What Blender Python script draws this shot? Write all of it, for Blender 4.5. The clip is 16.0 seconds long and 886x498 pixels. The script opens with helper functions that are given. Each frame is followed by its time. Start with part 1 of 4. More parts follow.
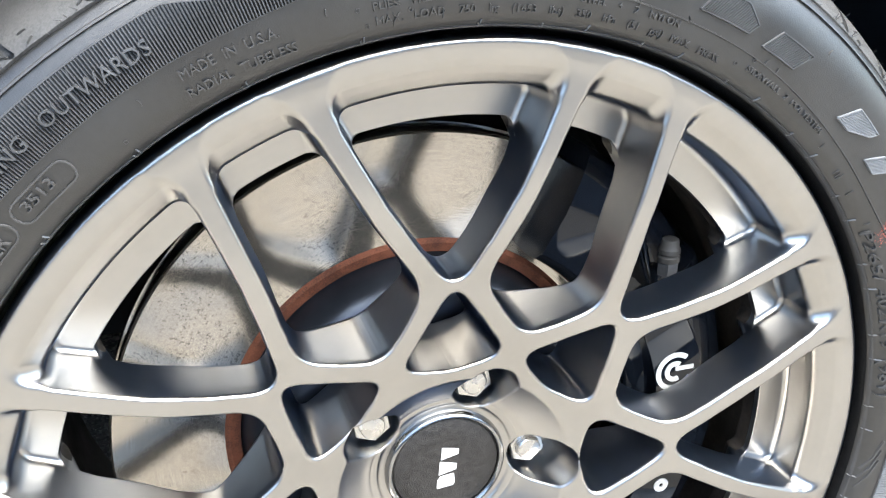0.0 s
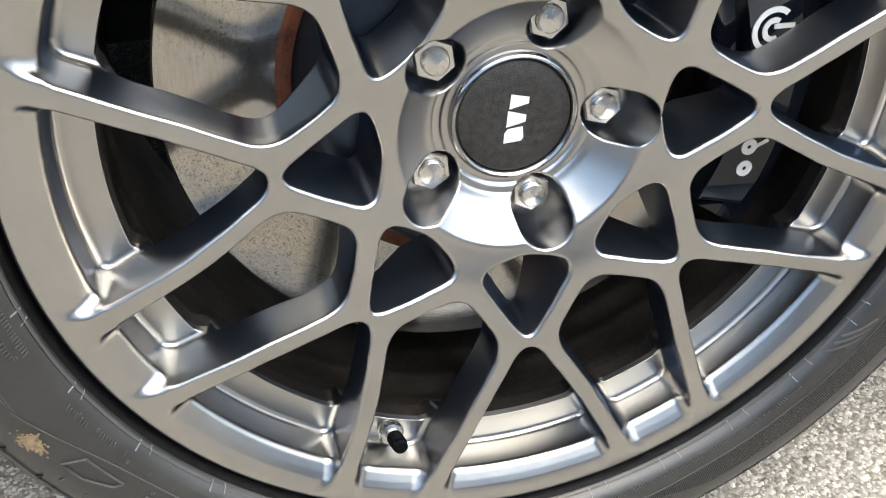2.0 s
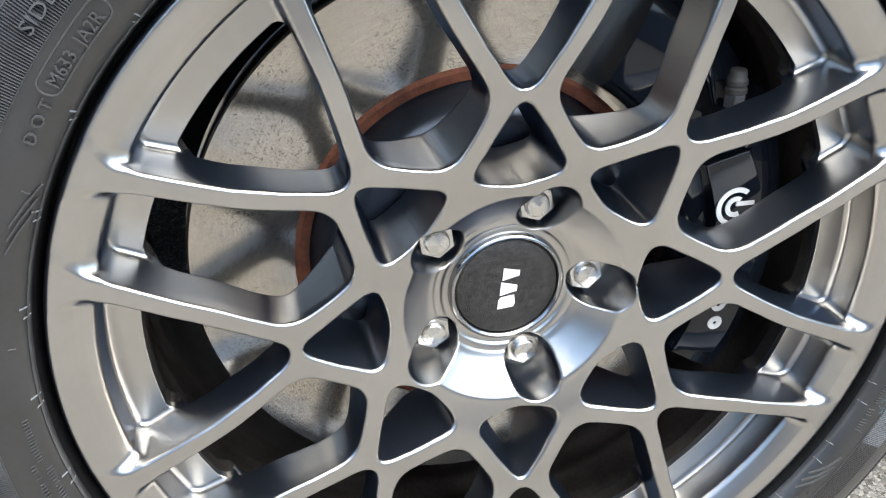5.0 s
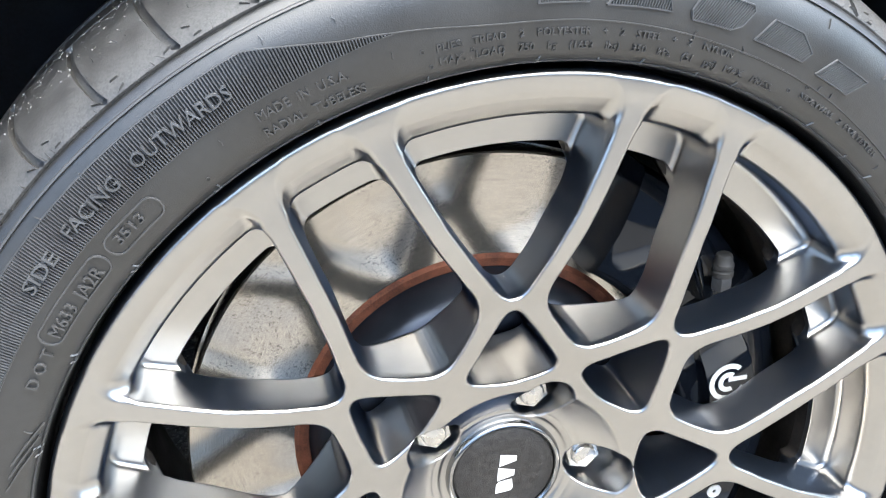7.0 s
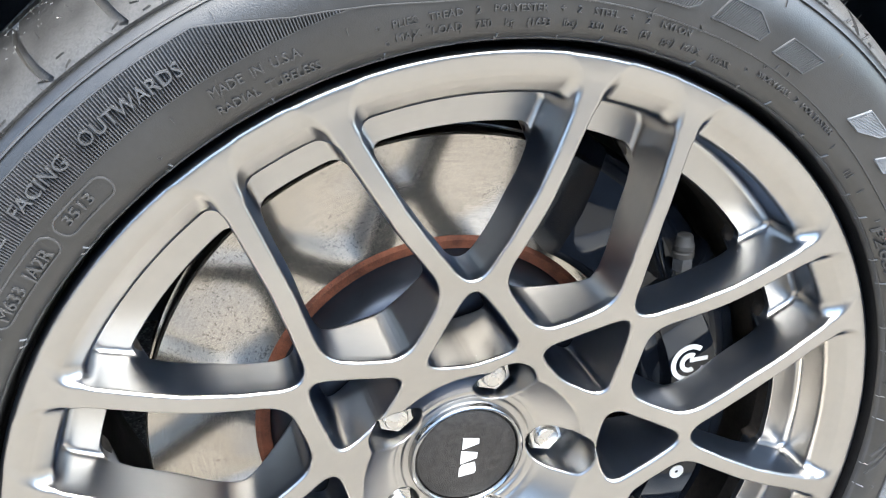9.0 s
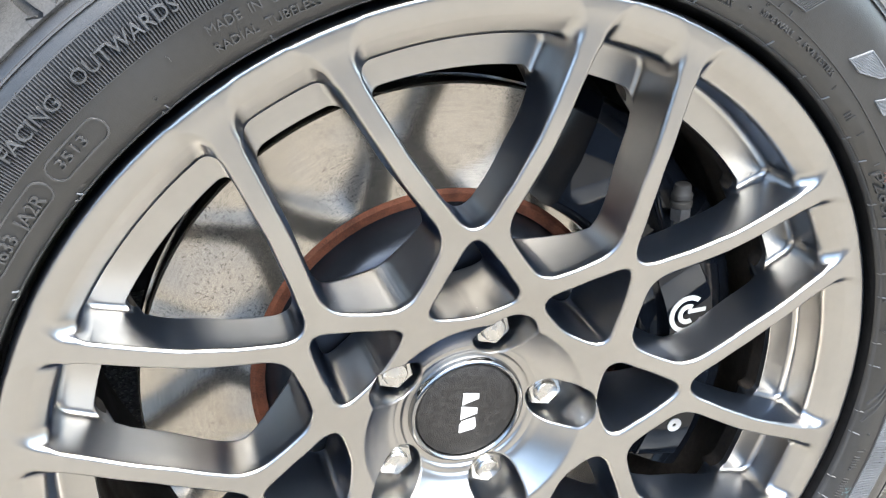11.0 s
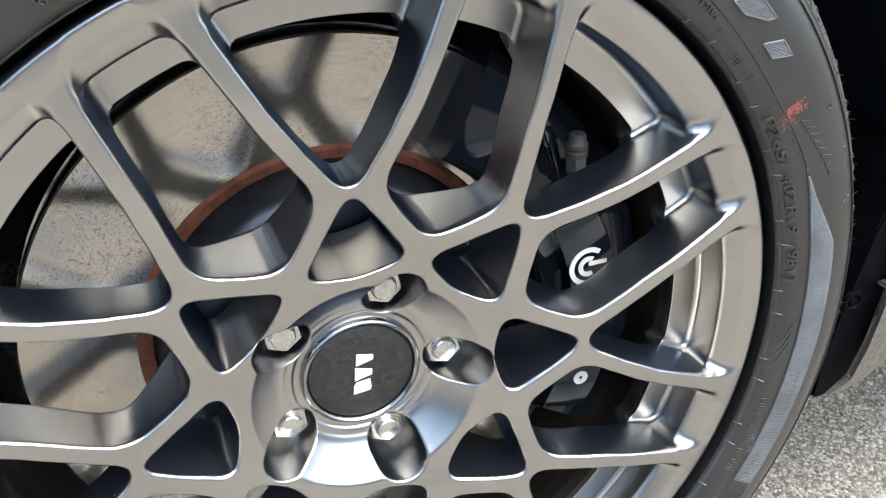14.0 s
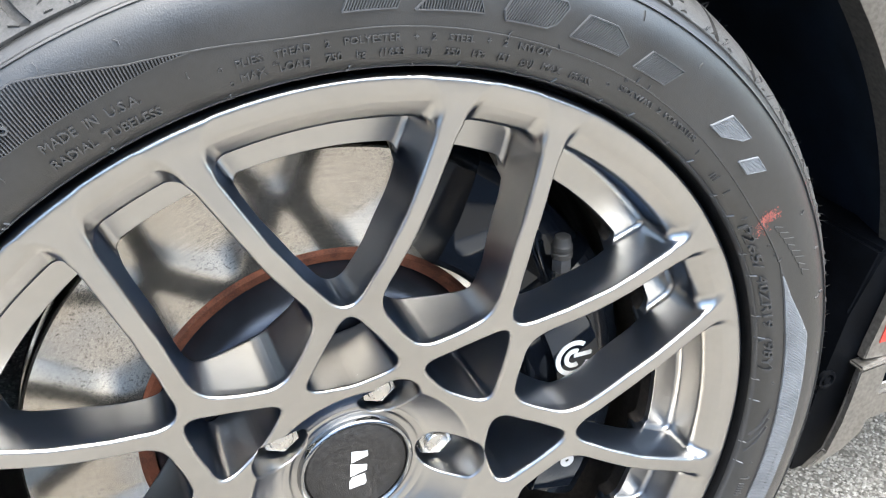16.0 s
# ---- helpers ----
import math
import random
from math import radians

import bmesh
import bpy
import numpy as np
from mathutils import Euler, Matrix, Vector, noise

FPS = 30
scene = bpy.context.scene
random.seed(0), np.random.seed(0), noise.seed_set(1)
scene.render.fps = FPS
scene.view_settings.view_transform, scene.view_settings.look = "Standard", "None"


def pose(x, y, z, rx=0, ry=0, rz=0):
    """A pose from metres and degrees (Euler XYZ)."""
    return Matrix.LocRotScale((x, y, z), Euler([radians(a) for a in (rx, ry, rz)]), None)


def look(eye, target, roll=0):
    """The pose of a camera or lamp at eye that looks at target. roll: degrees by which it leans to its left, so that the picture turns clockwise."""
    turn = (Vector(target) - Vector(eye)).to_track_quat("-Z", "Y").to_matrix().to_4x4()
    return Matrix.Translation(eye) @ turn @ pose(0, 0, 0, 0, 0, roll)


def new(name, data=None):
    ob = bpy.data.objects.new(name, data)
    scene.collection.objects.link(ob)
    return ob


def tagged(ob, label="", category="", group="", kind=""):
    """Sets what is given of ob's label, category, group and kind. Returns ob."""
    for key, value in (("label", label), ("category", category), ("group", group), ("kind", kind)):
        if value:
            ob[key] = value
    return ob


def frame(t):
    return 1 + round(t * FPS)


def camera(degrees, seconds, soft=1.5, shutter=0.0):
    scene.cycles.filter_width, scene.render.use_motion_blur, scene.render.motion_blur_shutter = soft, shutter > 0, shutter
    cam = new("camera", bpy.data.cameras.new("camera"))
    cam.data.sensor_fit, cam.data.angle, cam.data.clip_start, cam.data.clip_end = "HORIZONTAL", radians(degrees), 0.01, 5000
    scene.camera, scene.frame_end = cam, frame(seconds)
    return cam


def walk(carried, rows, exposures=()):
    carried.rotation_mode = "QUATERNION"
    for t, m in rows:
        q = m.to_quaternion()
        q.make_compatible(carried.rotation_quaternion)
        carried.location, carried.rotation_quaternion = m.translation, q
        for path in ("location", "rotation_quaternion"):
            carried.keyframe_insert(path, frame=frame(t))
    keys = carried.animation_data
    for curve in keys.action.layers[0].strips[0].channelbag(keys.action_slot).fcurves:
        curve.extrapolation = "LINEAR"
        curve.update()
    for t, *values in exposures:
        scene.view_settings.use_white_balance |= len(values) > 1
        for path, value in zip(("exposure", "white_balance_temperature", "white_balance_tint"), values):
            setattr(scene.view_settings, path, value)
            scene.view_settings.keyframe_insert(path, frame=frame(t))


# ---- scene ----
cam = camera(52.3, 16.0, soft=1.2)
# seconds, x, y, z in metres, Euler degrees; the wheel's axle is at x 0, its face looks along -y
PATH = [
    (0.0, -0.1383, -0.4340, 0.6680, 66.99, -0.06, -17.67),
    (0.5, -0.1527, -0.4458, 0.6549, 64.33, -0.32, -15.54),
    (1.0, -0.1564, -0.4496, 0.6319, 61.96, -0.32, -14.54),
    (1.5, -0.1557, -0.4493, 0.5952, 60.10, -0.12, -14.30),
    (2.0, -0.1543, -0.4384, 0.5421, 57.34, -0.25, -14.65),
    (2.5, -0.1573, -0.4329, 0.5073, 56.06, -0.15, -14.51),
    (3.0, -0.1595, -0.4341, 0.4878, 56.13, 0.39, -14.62),
    (3.5, -0.1667, -0.4394, 0.4953, 56.19, 0.57, -15.24),
    (4.0, -0.1648, -0.4558, 0.5428, 56.70, 0.36, -14.77),
    (4.5, -0.1740, -0.4600, 0.5900, 57.90, -0.25, -15.20),
    (5.0, -0.1611, -0.4642, 0.6215, 61.78, -0.25, -14.56),
    (5.2, -0.1628, -0.4609, 0.6321, 62.64, -0.33, -14.88),
    (7.5, -0.1366, -0.4448, 0.6984, 66.11, 1.54, -14.49),
    (8.0, -0.1316, -0.4473, 0.6946, 65.67, 1.27, -14.90),
    (10.3, -0.1505, -0.4373, 0.6873, 64.63, 0.98, -18.25),
    (10.5, -0.1501, -0.4367, 0.6931, 64.07, 0.95, -18.38),
    (11.0, -0.1543, -0.4388, 0.6686, 64.18, 1.01, -18.53),
    (11.5, -0.1319, -0.4387, 0.6459, 63.37, 1.16, -18.81),
    (12.0, -0.1176, -0.4362, 0.6239, 62.91, 0.98, -19.98),
    (12.5, -0.1183, -0.4343, 0.6230, 61.33, 1.17, -20.34),
    (13.0, -0.1185, -0.4319, 0.6205, 60.82, 1.38, -20.66),
    (13.5, -0.1132, -0.4345, 0.6329, 60.87, 1.45, -20.91),
    (14.0, -0.1036, -0.4376, 0.6655, 60.72, 1.43, -20.97),
    (14.5, -0.1059, -0.4391, 0.6807, 60.57, 1.31, -20.84),
    (15.0, -0.1006, -0.4426, 0.7202, 60.60, 1.11, -21.06),
    (15.5, -0.1001, -0.4323, 0.7344, 61.22, 1.12, -22.54),
    (16.0, -0.1067, -0.4278, 0.7232, 61.47, 1.18, -22.41),
]

EXPOSURES = [(t, e, k, 5) for t, e, k in ((0.0, 2.55, 6710), (1.5, 2.00, 6910), (3.0, 1.27, 6990), (4.0, 1.24, 6910), (4.5, 1.53, 6640), (5.0, 1.90, 6580), (7.5, 2.51, 6500), (11.0, 2.44, 6710), (11.5, 2.21, 6710), (12.5, 2.09, 6740), (14.0, 1.86, 6710), (15.0, 1.99, 6600), (16.0, 2.35, 6560))]
walk(cam, [(t, pose(x, y, z, rx, ry, rz)) for t, x, y, z, rx, ry, rz in PATH], EXPOSURES)

# ---- light ----
world = bpy.data.worlds.new("world")
scene.world = world
world.use_nodes = True
wn = world.node_tree.nodes
sky = wn.new("ShaderNodeTexSky")
sky.sky_type = "NISHITA"
sky.sun_disc = False
SUN_UP, SUN_AZ = 70.0, 140.0
sky.sun_elevation, sky.sun_rotation = radians(SUN_UP), radians(SUN_AZ)
sky.air_density, sky.dust_density, sky.ozone_density = 1.0, 2.4, 1.0
world.node_tree.links.new(sky.outputs[0], wn["Background"].inputs[0])
wn["Background"].inputs[1].default_value = 0.15
sun = new("sun", bpy.data.lights.new("sun", "SUN"))
sun.data.energy, sun.data.angle, sun.data.color = 2.5, radians(88), (1.0, 0.965, 0.91)
sun.matrix_world = look((3 * math.sin(radians(SUN_AZ)), 3 * math.cos(radians(SUN_AZ)), 3 * math.tan(radians(SUN_UP))), (0, 0, 0))


# ---- materials ----
def mat(name, base, rough=0.5, metal=0.0, vary=0.0, vscale=20.0, bump=0.0, bscale=300.0, coat=0.0, rvary=0.0, spec=0.5, fine=0.0):
    """A principled material with broad and fine variation of colour, gloss and relief."""
    m = bpy.data.materials.new(name)
    m.use_nodes = True
    nt = m.node_tree
    b = nt.nodes["Principled BSDF"]
    b.inputs["Base Color"].default_value = (*base, 1)
    b.inputs["Roughness"].default_value = rough
    b.inputs["Metallic"].default_value = metal
    b.inputs["Coat Weight"].default_value = coat
    b.inputs["Coat Roughness"].default_value = 0.06
    b.inputs["Specular IOR Level"].default_value = spec
    tc = nt.nodes.new("ShaderNodeTexCoord")

    def noise_node(scale, detail=6.0):
        n = nt.nodes.new("ShaderNodeTexNoise")
        n.inputs["Scale"].default_value, n.inputs["Detail"].default_value = scale, detail
        nt.links.new(tc.outputs["Object"], n.inputs["Vector"])
        return n

    if vary or rvary or fine:
        n = noise_node(vscale)
        n2 = noise_node(vscale * 14, 3)
        mx = nt.nodes.new("ShaderNodeMath")
        mx.operation = "MULTIPLY_ADD"
        nt.links.new(n2.outputs["Fac"], mx.inputs[0])
        mx.inputs[1].default_value = fine
        nt.links.new(n.outputs["Fac"], mx.inputs[2])
        if vary:
            r = nt.nodes.new("ShaderNodeMapRange")
            r.inputs["From Min"].default_value, r.inputs["From Max"].default_value = 0.3 + fine * 0.5, 0.7 + fine * 0.5
            r.inputs["To Min"].default_value, r.inputs["To Max"].default_value = 1 - vary, 1 + vary
            nt.links.new(mx.outputs[0], r.inputs["Value"])
            h = nt.nodes.new("ShaderNodeVectorMath")
            h.operation = "SCALE"
            h.inputs[0].default_value = base
            nt.links.new(r.outputs[0], h.inputs["Scale"])
            nt.links.new(h.outputs[0], b.inputs["Base Color"])
        if rvary:
            r = nt.nodes.new("ShaderNodeMapRange")
            r.inputs["From Min"].default_value, r.inputs["From Max"].default_value = 0.3, 0.7
            r.inputs["To Min"].default_value, r.inputs["To Max"].default_value = rough - rvary, rough + rvary
            nt.links.new(n.outputs["Fac"], r.inputs["Value"])
            nt.links.new(r.outputs[0], b.inputs["Roughness"])
    if bump:
        n = noise_node(bscale, 4)
        bp = nt.nodes.new("ShaderNodeBump")
        bp.inputs["Strength"].default_value, bp.inputs["Distance"].default_value = bump, 0.001
        nt.links.new(n.outputs["Fac"], bp.inputs["Height"])
        nt.links.new(bp.outputs[0], b.inputs["Normal"])
    return m


def satin(m, edge, rough, blue_lift=0.03):
    """Turns a material's shader into a satin metal whose gloss has no wide haze, with a painted blue lift in its darks;
    edge: its tint at grazing angles.
    """
    nt = m.node_tree
    old = nt.nodes["Principled BSDF"]
    n = nt.nodes.new("ShaderNodeBsdfMetallic")
    n.distribution = "BECKMANN"
    n.inputs["Edge Tint"].default_value = (*edge, 1)
    n.inputs["Roughness"].default_value = rough
    for name in ("Base Color", "Roughness", "Normal"):
        for k in old.inputs[name].links:
            nt.links.new(k.from_socket, n.inputs[name])
    # blue diffuse share: haze and sky fill on dark walls put into the colour
    film = nt.nodes.new("ShaderNodeBsdfDiffuse")
    film.inputs["Color"].default_value = (0.16, 0.22, 0.34, 1)
    mixed = nt.nodes.new("ShaderNodeMixShader")
    mixed.inputs["Fac"].default_value = blue_lift
    nt.links.new(n.outputs[0], mixed.inputs[1])
    nt.links.new(film.outputs[0], mixed.inputs[2])
    nt.links.new(mixed.outputs[0], nt.nodes["Material Output"].inputs["Surface"])
    nt.nodes.remove(old)
    return m


ALLOY = satin(mat("satin dark silver wheel paint", (0.445, 0.430, 0.405), 0.34, 1.0, 0.06, 10, 0.03, 1800, 0.0, 0.03, fine=0.3), (0.11, 0.17, 0.30), 0.34)
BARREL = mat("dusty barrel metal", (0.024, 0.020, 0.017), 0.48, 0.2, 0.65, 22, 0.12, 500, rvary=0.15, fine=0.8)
DULLMETAL = mat("dull dark metal", (0.040, 0.043, 0.050), 0.55, 0.2, 0.4, 30, 0.1, 500, rvary=0.1, fine=0.7)
POLISHED = mat("bright turned alloy", (0.36, 0.36, 0.36), 0.17, 1.0, 0.05, 20, 0.02, 900, rvary=0.04)
STEEL = mat("brushed stainless steel", (0.60, 0.59, 0.57), 0.25, 1.0, 0.06, 60, 0.04, 1200, rvary=0.05)
# ribs are paler than the tyre: light on their crests is in the colour
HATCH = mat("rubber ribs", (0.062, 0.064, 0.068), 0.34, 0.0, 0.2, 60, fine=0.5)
HATCH_SHEEN = mat("pale rubber ribs, sky sheen in colour", (0.15, 0.16, 0.175), 0.42, 0.0, 0.2, 60, fine=0.5)
RUBBER = mat("tyre rubber", (0.0128, 0.0129, 0.0131), 0.39, 0.0, 0.28, 18, 0.16, 1400, rvary=0.08, fine=0.7, spec=0.95)
# dusty mottling; the pale tone also paints the sky sheen on the tread
PALETREAD = mat("pale dusty tread rubber, sky sheen in colour", (0.055, 0.054, 0.053), 0.46, 0.0, 0.30, 60, 0.2, 1500, rvary=0.06, fine=1.2)
# paler than the tyre's rubber: lit edges of the relief put into the colour
RUBBER_LINE = mat("moulded rubber relief, lit edges in colour", (0.054, 0.054, 0.0545), 0.30, 0.0, 0.15, 60)
CAPBLACK = mat("worn black centre cap", (0.019, 0.0175, 0.0165), 0.44, 0.0, 0.95, 260, 0.6, 1300, rvary=0.1, fine=2.2)
WHITE = mat("white emblem print", (0.72, 0.72, 0.71), 0.4, 0.0, 0.06, 80)
GLOSSBLACK = mat("gloss black caliper paint", (0.006, 0.008, 0.012), 0.07, 0.0, 0.2, 40, 0.01, 400, 0.0, spec=0.35)
PLASTIC = mat("black moulded plastic", (0.010, 0.015, 0.024), 0.55, 0.0, 0.35, 25, 0.12, 700, fine=0.5, spec=0.18)
DARKSTEEL = mat("dark hub steel", (0.060, 0.070, 0.090), 0.38, 0.8, 0.25, 25, 0.05, 500, rvary=0.08)
RUST = mat("rust", (0.15, 0.050, 0.026), 0.85, 0.1, 0.45, 90, 0.4, 700, fine=0.8)
DARKWALL = mat("dark blue of the added walls", (0.075, 0.098, 0.140), 0.8, 0.0, 0.3, 3, 0.3, 60, fine=0.5)
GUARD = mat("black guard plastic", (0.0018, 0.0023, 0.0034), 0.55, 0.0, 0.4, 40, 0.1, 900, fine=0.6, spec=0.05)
PAINT = mat("dark grey metallic car paint", (0.17, 0.160, 0.146), 0.30, 0.7, 0.25, 300, 0.0, 300, 0.8)
RED = mat("red stripe film", (0.45, 0.035, 0.022), 0.4, 0.0, 0.06, 60, 0.0, 300, 0.2)
# pale tone stands in for the gloss on the bead's flash marks
FLASH_PALE = mat("rubber flash, gloss in its pale tone", (0.16, 0.16, 0.16), 0.5, 0.0, 0.2, 90)
BLACKRUBBER = mat("black rubber, bead and painted rib gaps", (0.007, 0.007, 0.0075), 0.34, 0.0, 0.4, 200, 0.2, 1200, fine=1.0, spec=0.3)
GREYRUBBER = mat("grey cap rubber", (0.032, 0.031, 0.030), 0.6, 0.0, 0.2, 90)


def disc_material():
    """Ground steel with turning marks round the axle, fine arcs of wear, dark pits and painted blue reflections."""
    m = mat("ground steel disc", (0.45, 0.415, 0.365), 0.13, 0.88, 0.05, 30, 0.0, 300, rvary=0.03, fine=0.6)
    nt = m.node_tree
    b = nt.nodes["Principled BSDF"]
    tc = nt.nodes["Texture Coordinate"]

    def node(kind, **values):
        n = nt.nodes.new(kind)
        for k, v in values.items():
            n.inputs[k].default_value = v
        return n

    def calc(operation, *sources):
        n = nt.nodes.new("ShaderNodeMath")
        n.operation = operation
        for i, q in enumerate(sources):
            if isinstance(q, (int, float)):
                n.inputs[i].default_value = q
            else:
                nt.links.new(q, n.inputs[i])
        return n.outputs[0]

    sep = node("ShaderNodeSeparateXYZ")
    nt.links.new(tc.outputs["Object"], sep.inputs[0])
    x, z = sep.outputs["X"], sep.outputs["Z"]
    radius = calc("SQRT", calc("ADD", calc("MULTIPLY", x, x), calc("MULTIPLY", z, z)))
    around = calc("ARCTAN2", z, x)
    # arcs: long round the axle, narrow across it
    arcs = node("ShaderNodeCombineXYZ")
    nt.links.new(calc("MULTIPLY", radius, 1500.0), arcs.inputs["X"])
    nt.links.new(calc("MULTIPLY", around, 9.0), arcs.inputs["Y"])
    an = node("ShaderNodeTexNoise", Scale=1.0, Detail=5.0)
    nt.links.new(arcs.outputs[0], an.inputs["Vector"])
    streak = node("ShaderNodeMapRange", **{"From Min": 0.32, "From Max": 0.68, "To Min": 0.85, "To Max": 1.10})
    nt.links.new(an.outputs["Fac"], streak.inputs["Value"])
    # small dark pits, in patches
    pit = node("ShaderNodeTexNoise", Scale=750.0, Detail=3.0)
    patch = node("ShaderNodeTexNoise", Scale=16.0, Detail=2.0)
    for q in (pit, patch):
        nt.links.new(tc.outputs["Object"], q.inputs["Vector"])
    dots = node("ShaderNodeMapRange", **{"From Min": 0.57, "From Max": 0.66, "To Min": 1.0, "To Max": 0.40})
    nt.links.new(pit.outputs["Fac"], dots.inputs["Value"])
    where = node("ShaderNodeMapRange", **{"From Min": 0.34, "From Max": 0.56})
    nt.links.new(patch.outputs["Fac"], where.inputs["Value"])
    keep = calc("ADD", 1.0, calc("MULTIPLY", where.outputs[0], calc("SUBTRACT", dots.outputs[0], 1.0)))
    tone = calc("MULTIPLY", streak.outputs[0], keep)
    bp = node("ShaderNodeBump", Strength=0.10, Distance=0.0003)
    nt.links.new(an.outputs["Fac"], bp.inputs["Height"])
    nt.links.new(bp.outputs[0], b.inputs["Normal"])
    # blue reflections painted into the colour in broad patches
    pn = node("ShaderNodeTexNoise", Scale=13.0, Detail=2.0)
    nt.links.new(tc.outputs["Object"], pn.inputs["Vector"])
    pr = node("ShaderNodeMapRange", **{"From Min": 0.52, "From Max": 0.68, "To Max": 0.42})
    nt.links.new(pn.outputs["Fac"], pr.inputs["Value"])
    mix = nt.nodes.new("ShaderNodeMix")
    mix.data_type = "RGBA"
    source = b.inputs["Base Color"].links[0].from_socket
    nt.links.new(pr.outputs[0], mix.inputs[0])
    nt.links.new(source, mix.inputs[6])
    mix.inputs[7].default_value = (0.25, 0.31, 0.40, 1)
    scale = nt.nodes.new("ShaderNodeVectorMath")
    scale.operation = "SCALE"
    nt.links.new(mix.outputs[2], scale.inputs[0])
    nt.links.new(tone, scale.inputs["Scale"])
    nt.links.new(scale.outputs[0], b.inputs["Base Color"])
    return m


DISC = disc_material()


def ground_material():
    m = bpy.data.materials.new("weathered asphalt with exposed stones")
    m.use_nodes = True
    nt = m.node_tree
    b = nt.nodes["Principled BSDF"]
    b.inputs["Roughness"].default_value = 0.9
    tc = nt.nodes.new("ShaderNodeTexCoord")
    v = nt.nodes.new("ShaderNodeTexVoronoi")
    v.inputs["Scale"].default_value = 170
    n = nt.nodes.new("ShaderNodeTexNoise")
    n.inputs["Scale"].default_value, n.inputs["Detail"].default_value = 5, 8
    ramp = nt.nodes.new("ShaderNodeValToRGB")
    ramp.color_ramp.elements[0].color = (0.072, 0.067, 0.060, 1)
    ramp.color_ramp.elements[1].color = (0.28, 0.264, 0.236, 1)
    for t in (v, n):
        nt.links.new(tc.outputs["Object"], t.inputs["Vector"])
    mx = nt.nodes.new("ShaderNodeMath")
    mx.operation = "MULTIPLY_ADD"
    sp = nt.nodes.new("ShaderNodeSeparateColor")
    nt.links.new(v.outputs["Color"], sp.inputs[0])
    nt.links.new(sp.outputs[0], mx.inputs[0])
    mx.inputs[1].default_value = 0.6
    sc = nt.nodes.new("ShaderNodeMath")
    sc.operation = "MULTIPLY"
    sc.inputs[1].default_value = 0.5
    nt.links.new(n.outputs["Fac"], sc.inputs[0])
    nt.links.new(sc.outputs[0], mx.inputs[2])
    nt.links.new(mx.outputs[0], ramp.inputs[0])
    nt.links.new(ramp.outputs[0], b.inputs["Base Color"])
    bp = nt.nodes.new("ShaderNodeBump")
    bp.inputs["Strength"].default_value, bp.inputs["Distance"].default_value = 0.8, 0.003
    nt.links.new(v.outputs["Distance"], bp.inputs["Height"])
    bp.invert = True
    nt.links.new(bp.outputs[0], b.inputs["Normal"])
    return m


GROUND = ground_material()


# ---- building helpers ----
HC = 0.336          # axle height
S = 0.973           # the wheel's drawing scale
SECTOR = 2.3        # degrees at which the first spoke crossing lies


def part(name, bm, material, parent=None, label="", smooth=True, at=None):
    me = bpy.data.meshes.new(name)
    bmesh.ops.recalc_face_normals(bm, faces=bm.faces)
    bm.to_mesh(me)
    bm.free()
    for m in material if isinstance(material, (list, tuple)) else (material,):
        me.materials.append(m)
    if smooth:
        me.polygons.foreach_set("use_smooth", [True] * len(me.polygons))
        me.set_sharp_from_angle(angle=radians(38))
    ob = new(name, me)
    if at is not None:
        ob.location = at
    if parent is not None:
        ob.parent = parent
    if label:
        ob["label"] = label
    return ob


def thing(name, label, category, at=(0, 0, 0), group="", kind=""):
    e = new(name)
    e.location = at
    e.empty_display_size = 0.05
    return tagged(e, label, category, group, kind)


def lathe(bm, profile, n=128, a0=0.0, a1=360.0, closed=False):
    """Turns (r, y) pairs round the axle (the y axis)."""
    full = abs(a1 - a0) >= 359.9
    cols = n if full else n + 1
    rows = []
    for i in range(cols):
        a = radians(a0 + (a1 - a0) * i / n)
        rows.append([bm.verts.new((r * math.cos(a), y, r * math.sin(a))) for r, y in profile])
    for i in range(n):
        p, q = rows[i], rows[(i + 1) % cols]
        for j in range(len(profile) - (0 if closed else 1)):
            k = (j + 1) % len(profile)
            bm.faces.new((p[j], p[k], q[k], q[j]))
    if closed and not full:
        bm.faces.new(rows[0])
        bm.faces.new(rows[-1][::-1])
    return bm


def smooth_curve(pts, steps):
    """A Catmull-Rom curve through the points."""
    p = [2 * np.array(pts[0]) - np.array(pts[1])] + [np.array(q) for q in pts] + [2 * np.array(pts[-1]) - np.array(pts[-2])]
    out = []
    for i in range(1, len(p) - 2):
        for s in range(steps):
            t = s / steps
            out.append(0.5 * (2 * p[i] + (p[i + 1] - p[i - 1]) * t + (2 * p[i - 1] - 5 * p[i] + 4 * p[i + 1] - p[i + 2]) * t * t
                              + (3 * p[i] - p[i - 1] - 3 * p[i + 1] + p[i + 2]) * t ** 3))
    out.append(p[-2])
    return np.array(out)


def box(bm, x0, x1, y0, y1, z0, z1, bevel=0.0):
    r = bmesh.ops.create_cube(bm, size=1, matrix=Matrix.Translation(((x0 + x1) / 2, (y0 + y1) / 2, (z0 + z1) / 2)) @ Matrix.Diagonal((x1 - x0, y1 - y0, z1 - z0, 1)))
    if bevel:
        es = list({e for v in r["verts"] for e in v.link_edges})
        bmesh.ops.bevel(bm, geom=es, offset=bevel, segments=2, affect="EDGES", profile=0.5)
    return bm


# ---- ground ----
bm = bmesh.new()
bmesh.ops.create_grid(bm, x_segments=40, y_segments=40, size=60)
# two unseen dark walls, added to darken low reflections in the wheel
bm_wall = bmesh.new()
box(bm_wall, -12.0, 12.0, -4.8, -4.5, -0.05, 1.6, 0.01)
bm_side = bmesh.new()
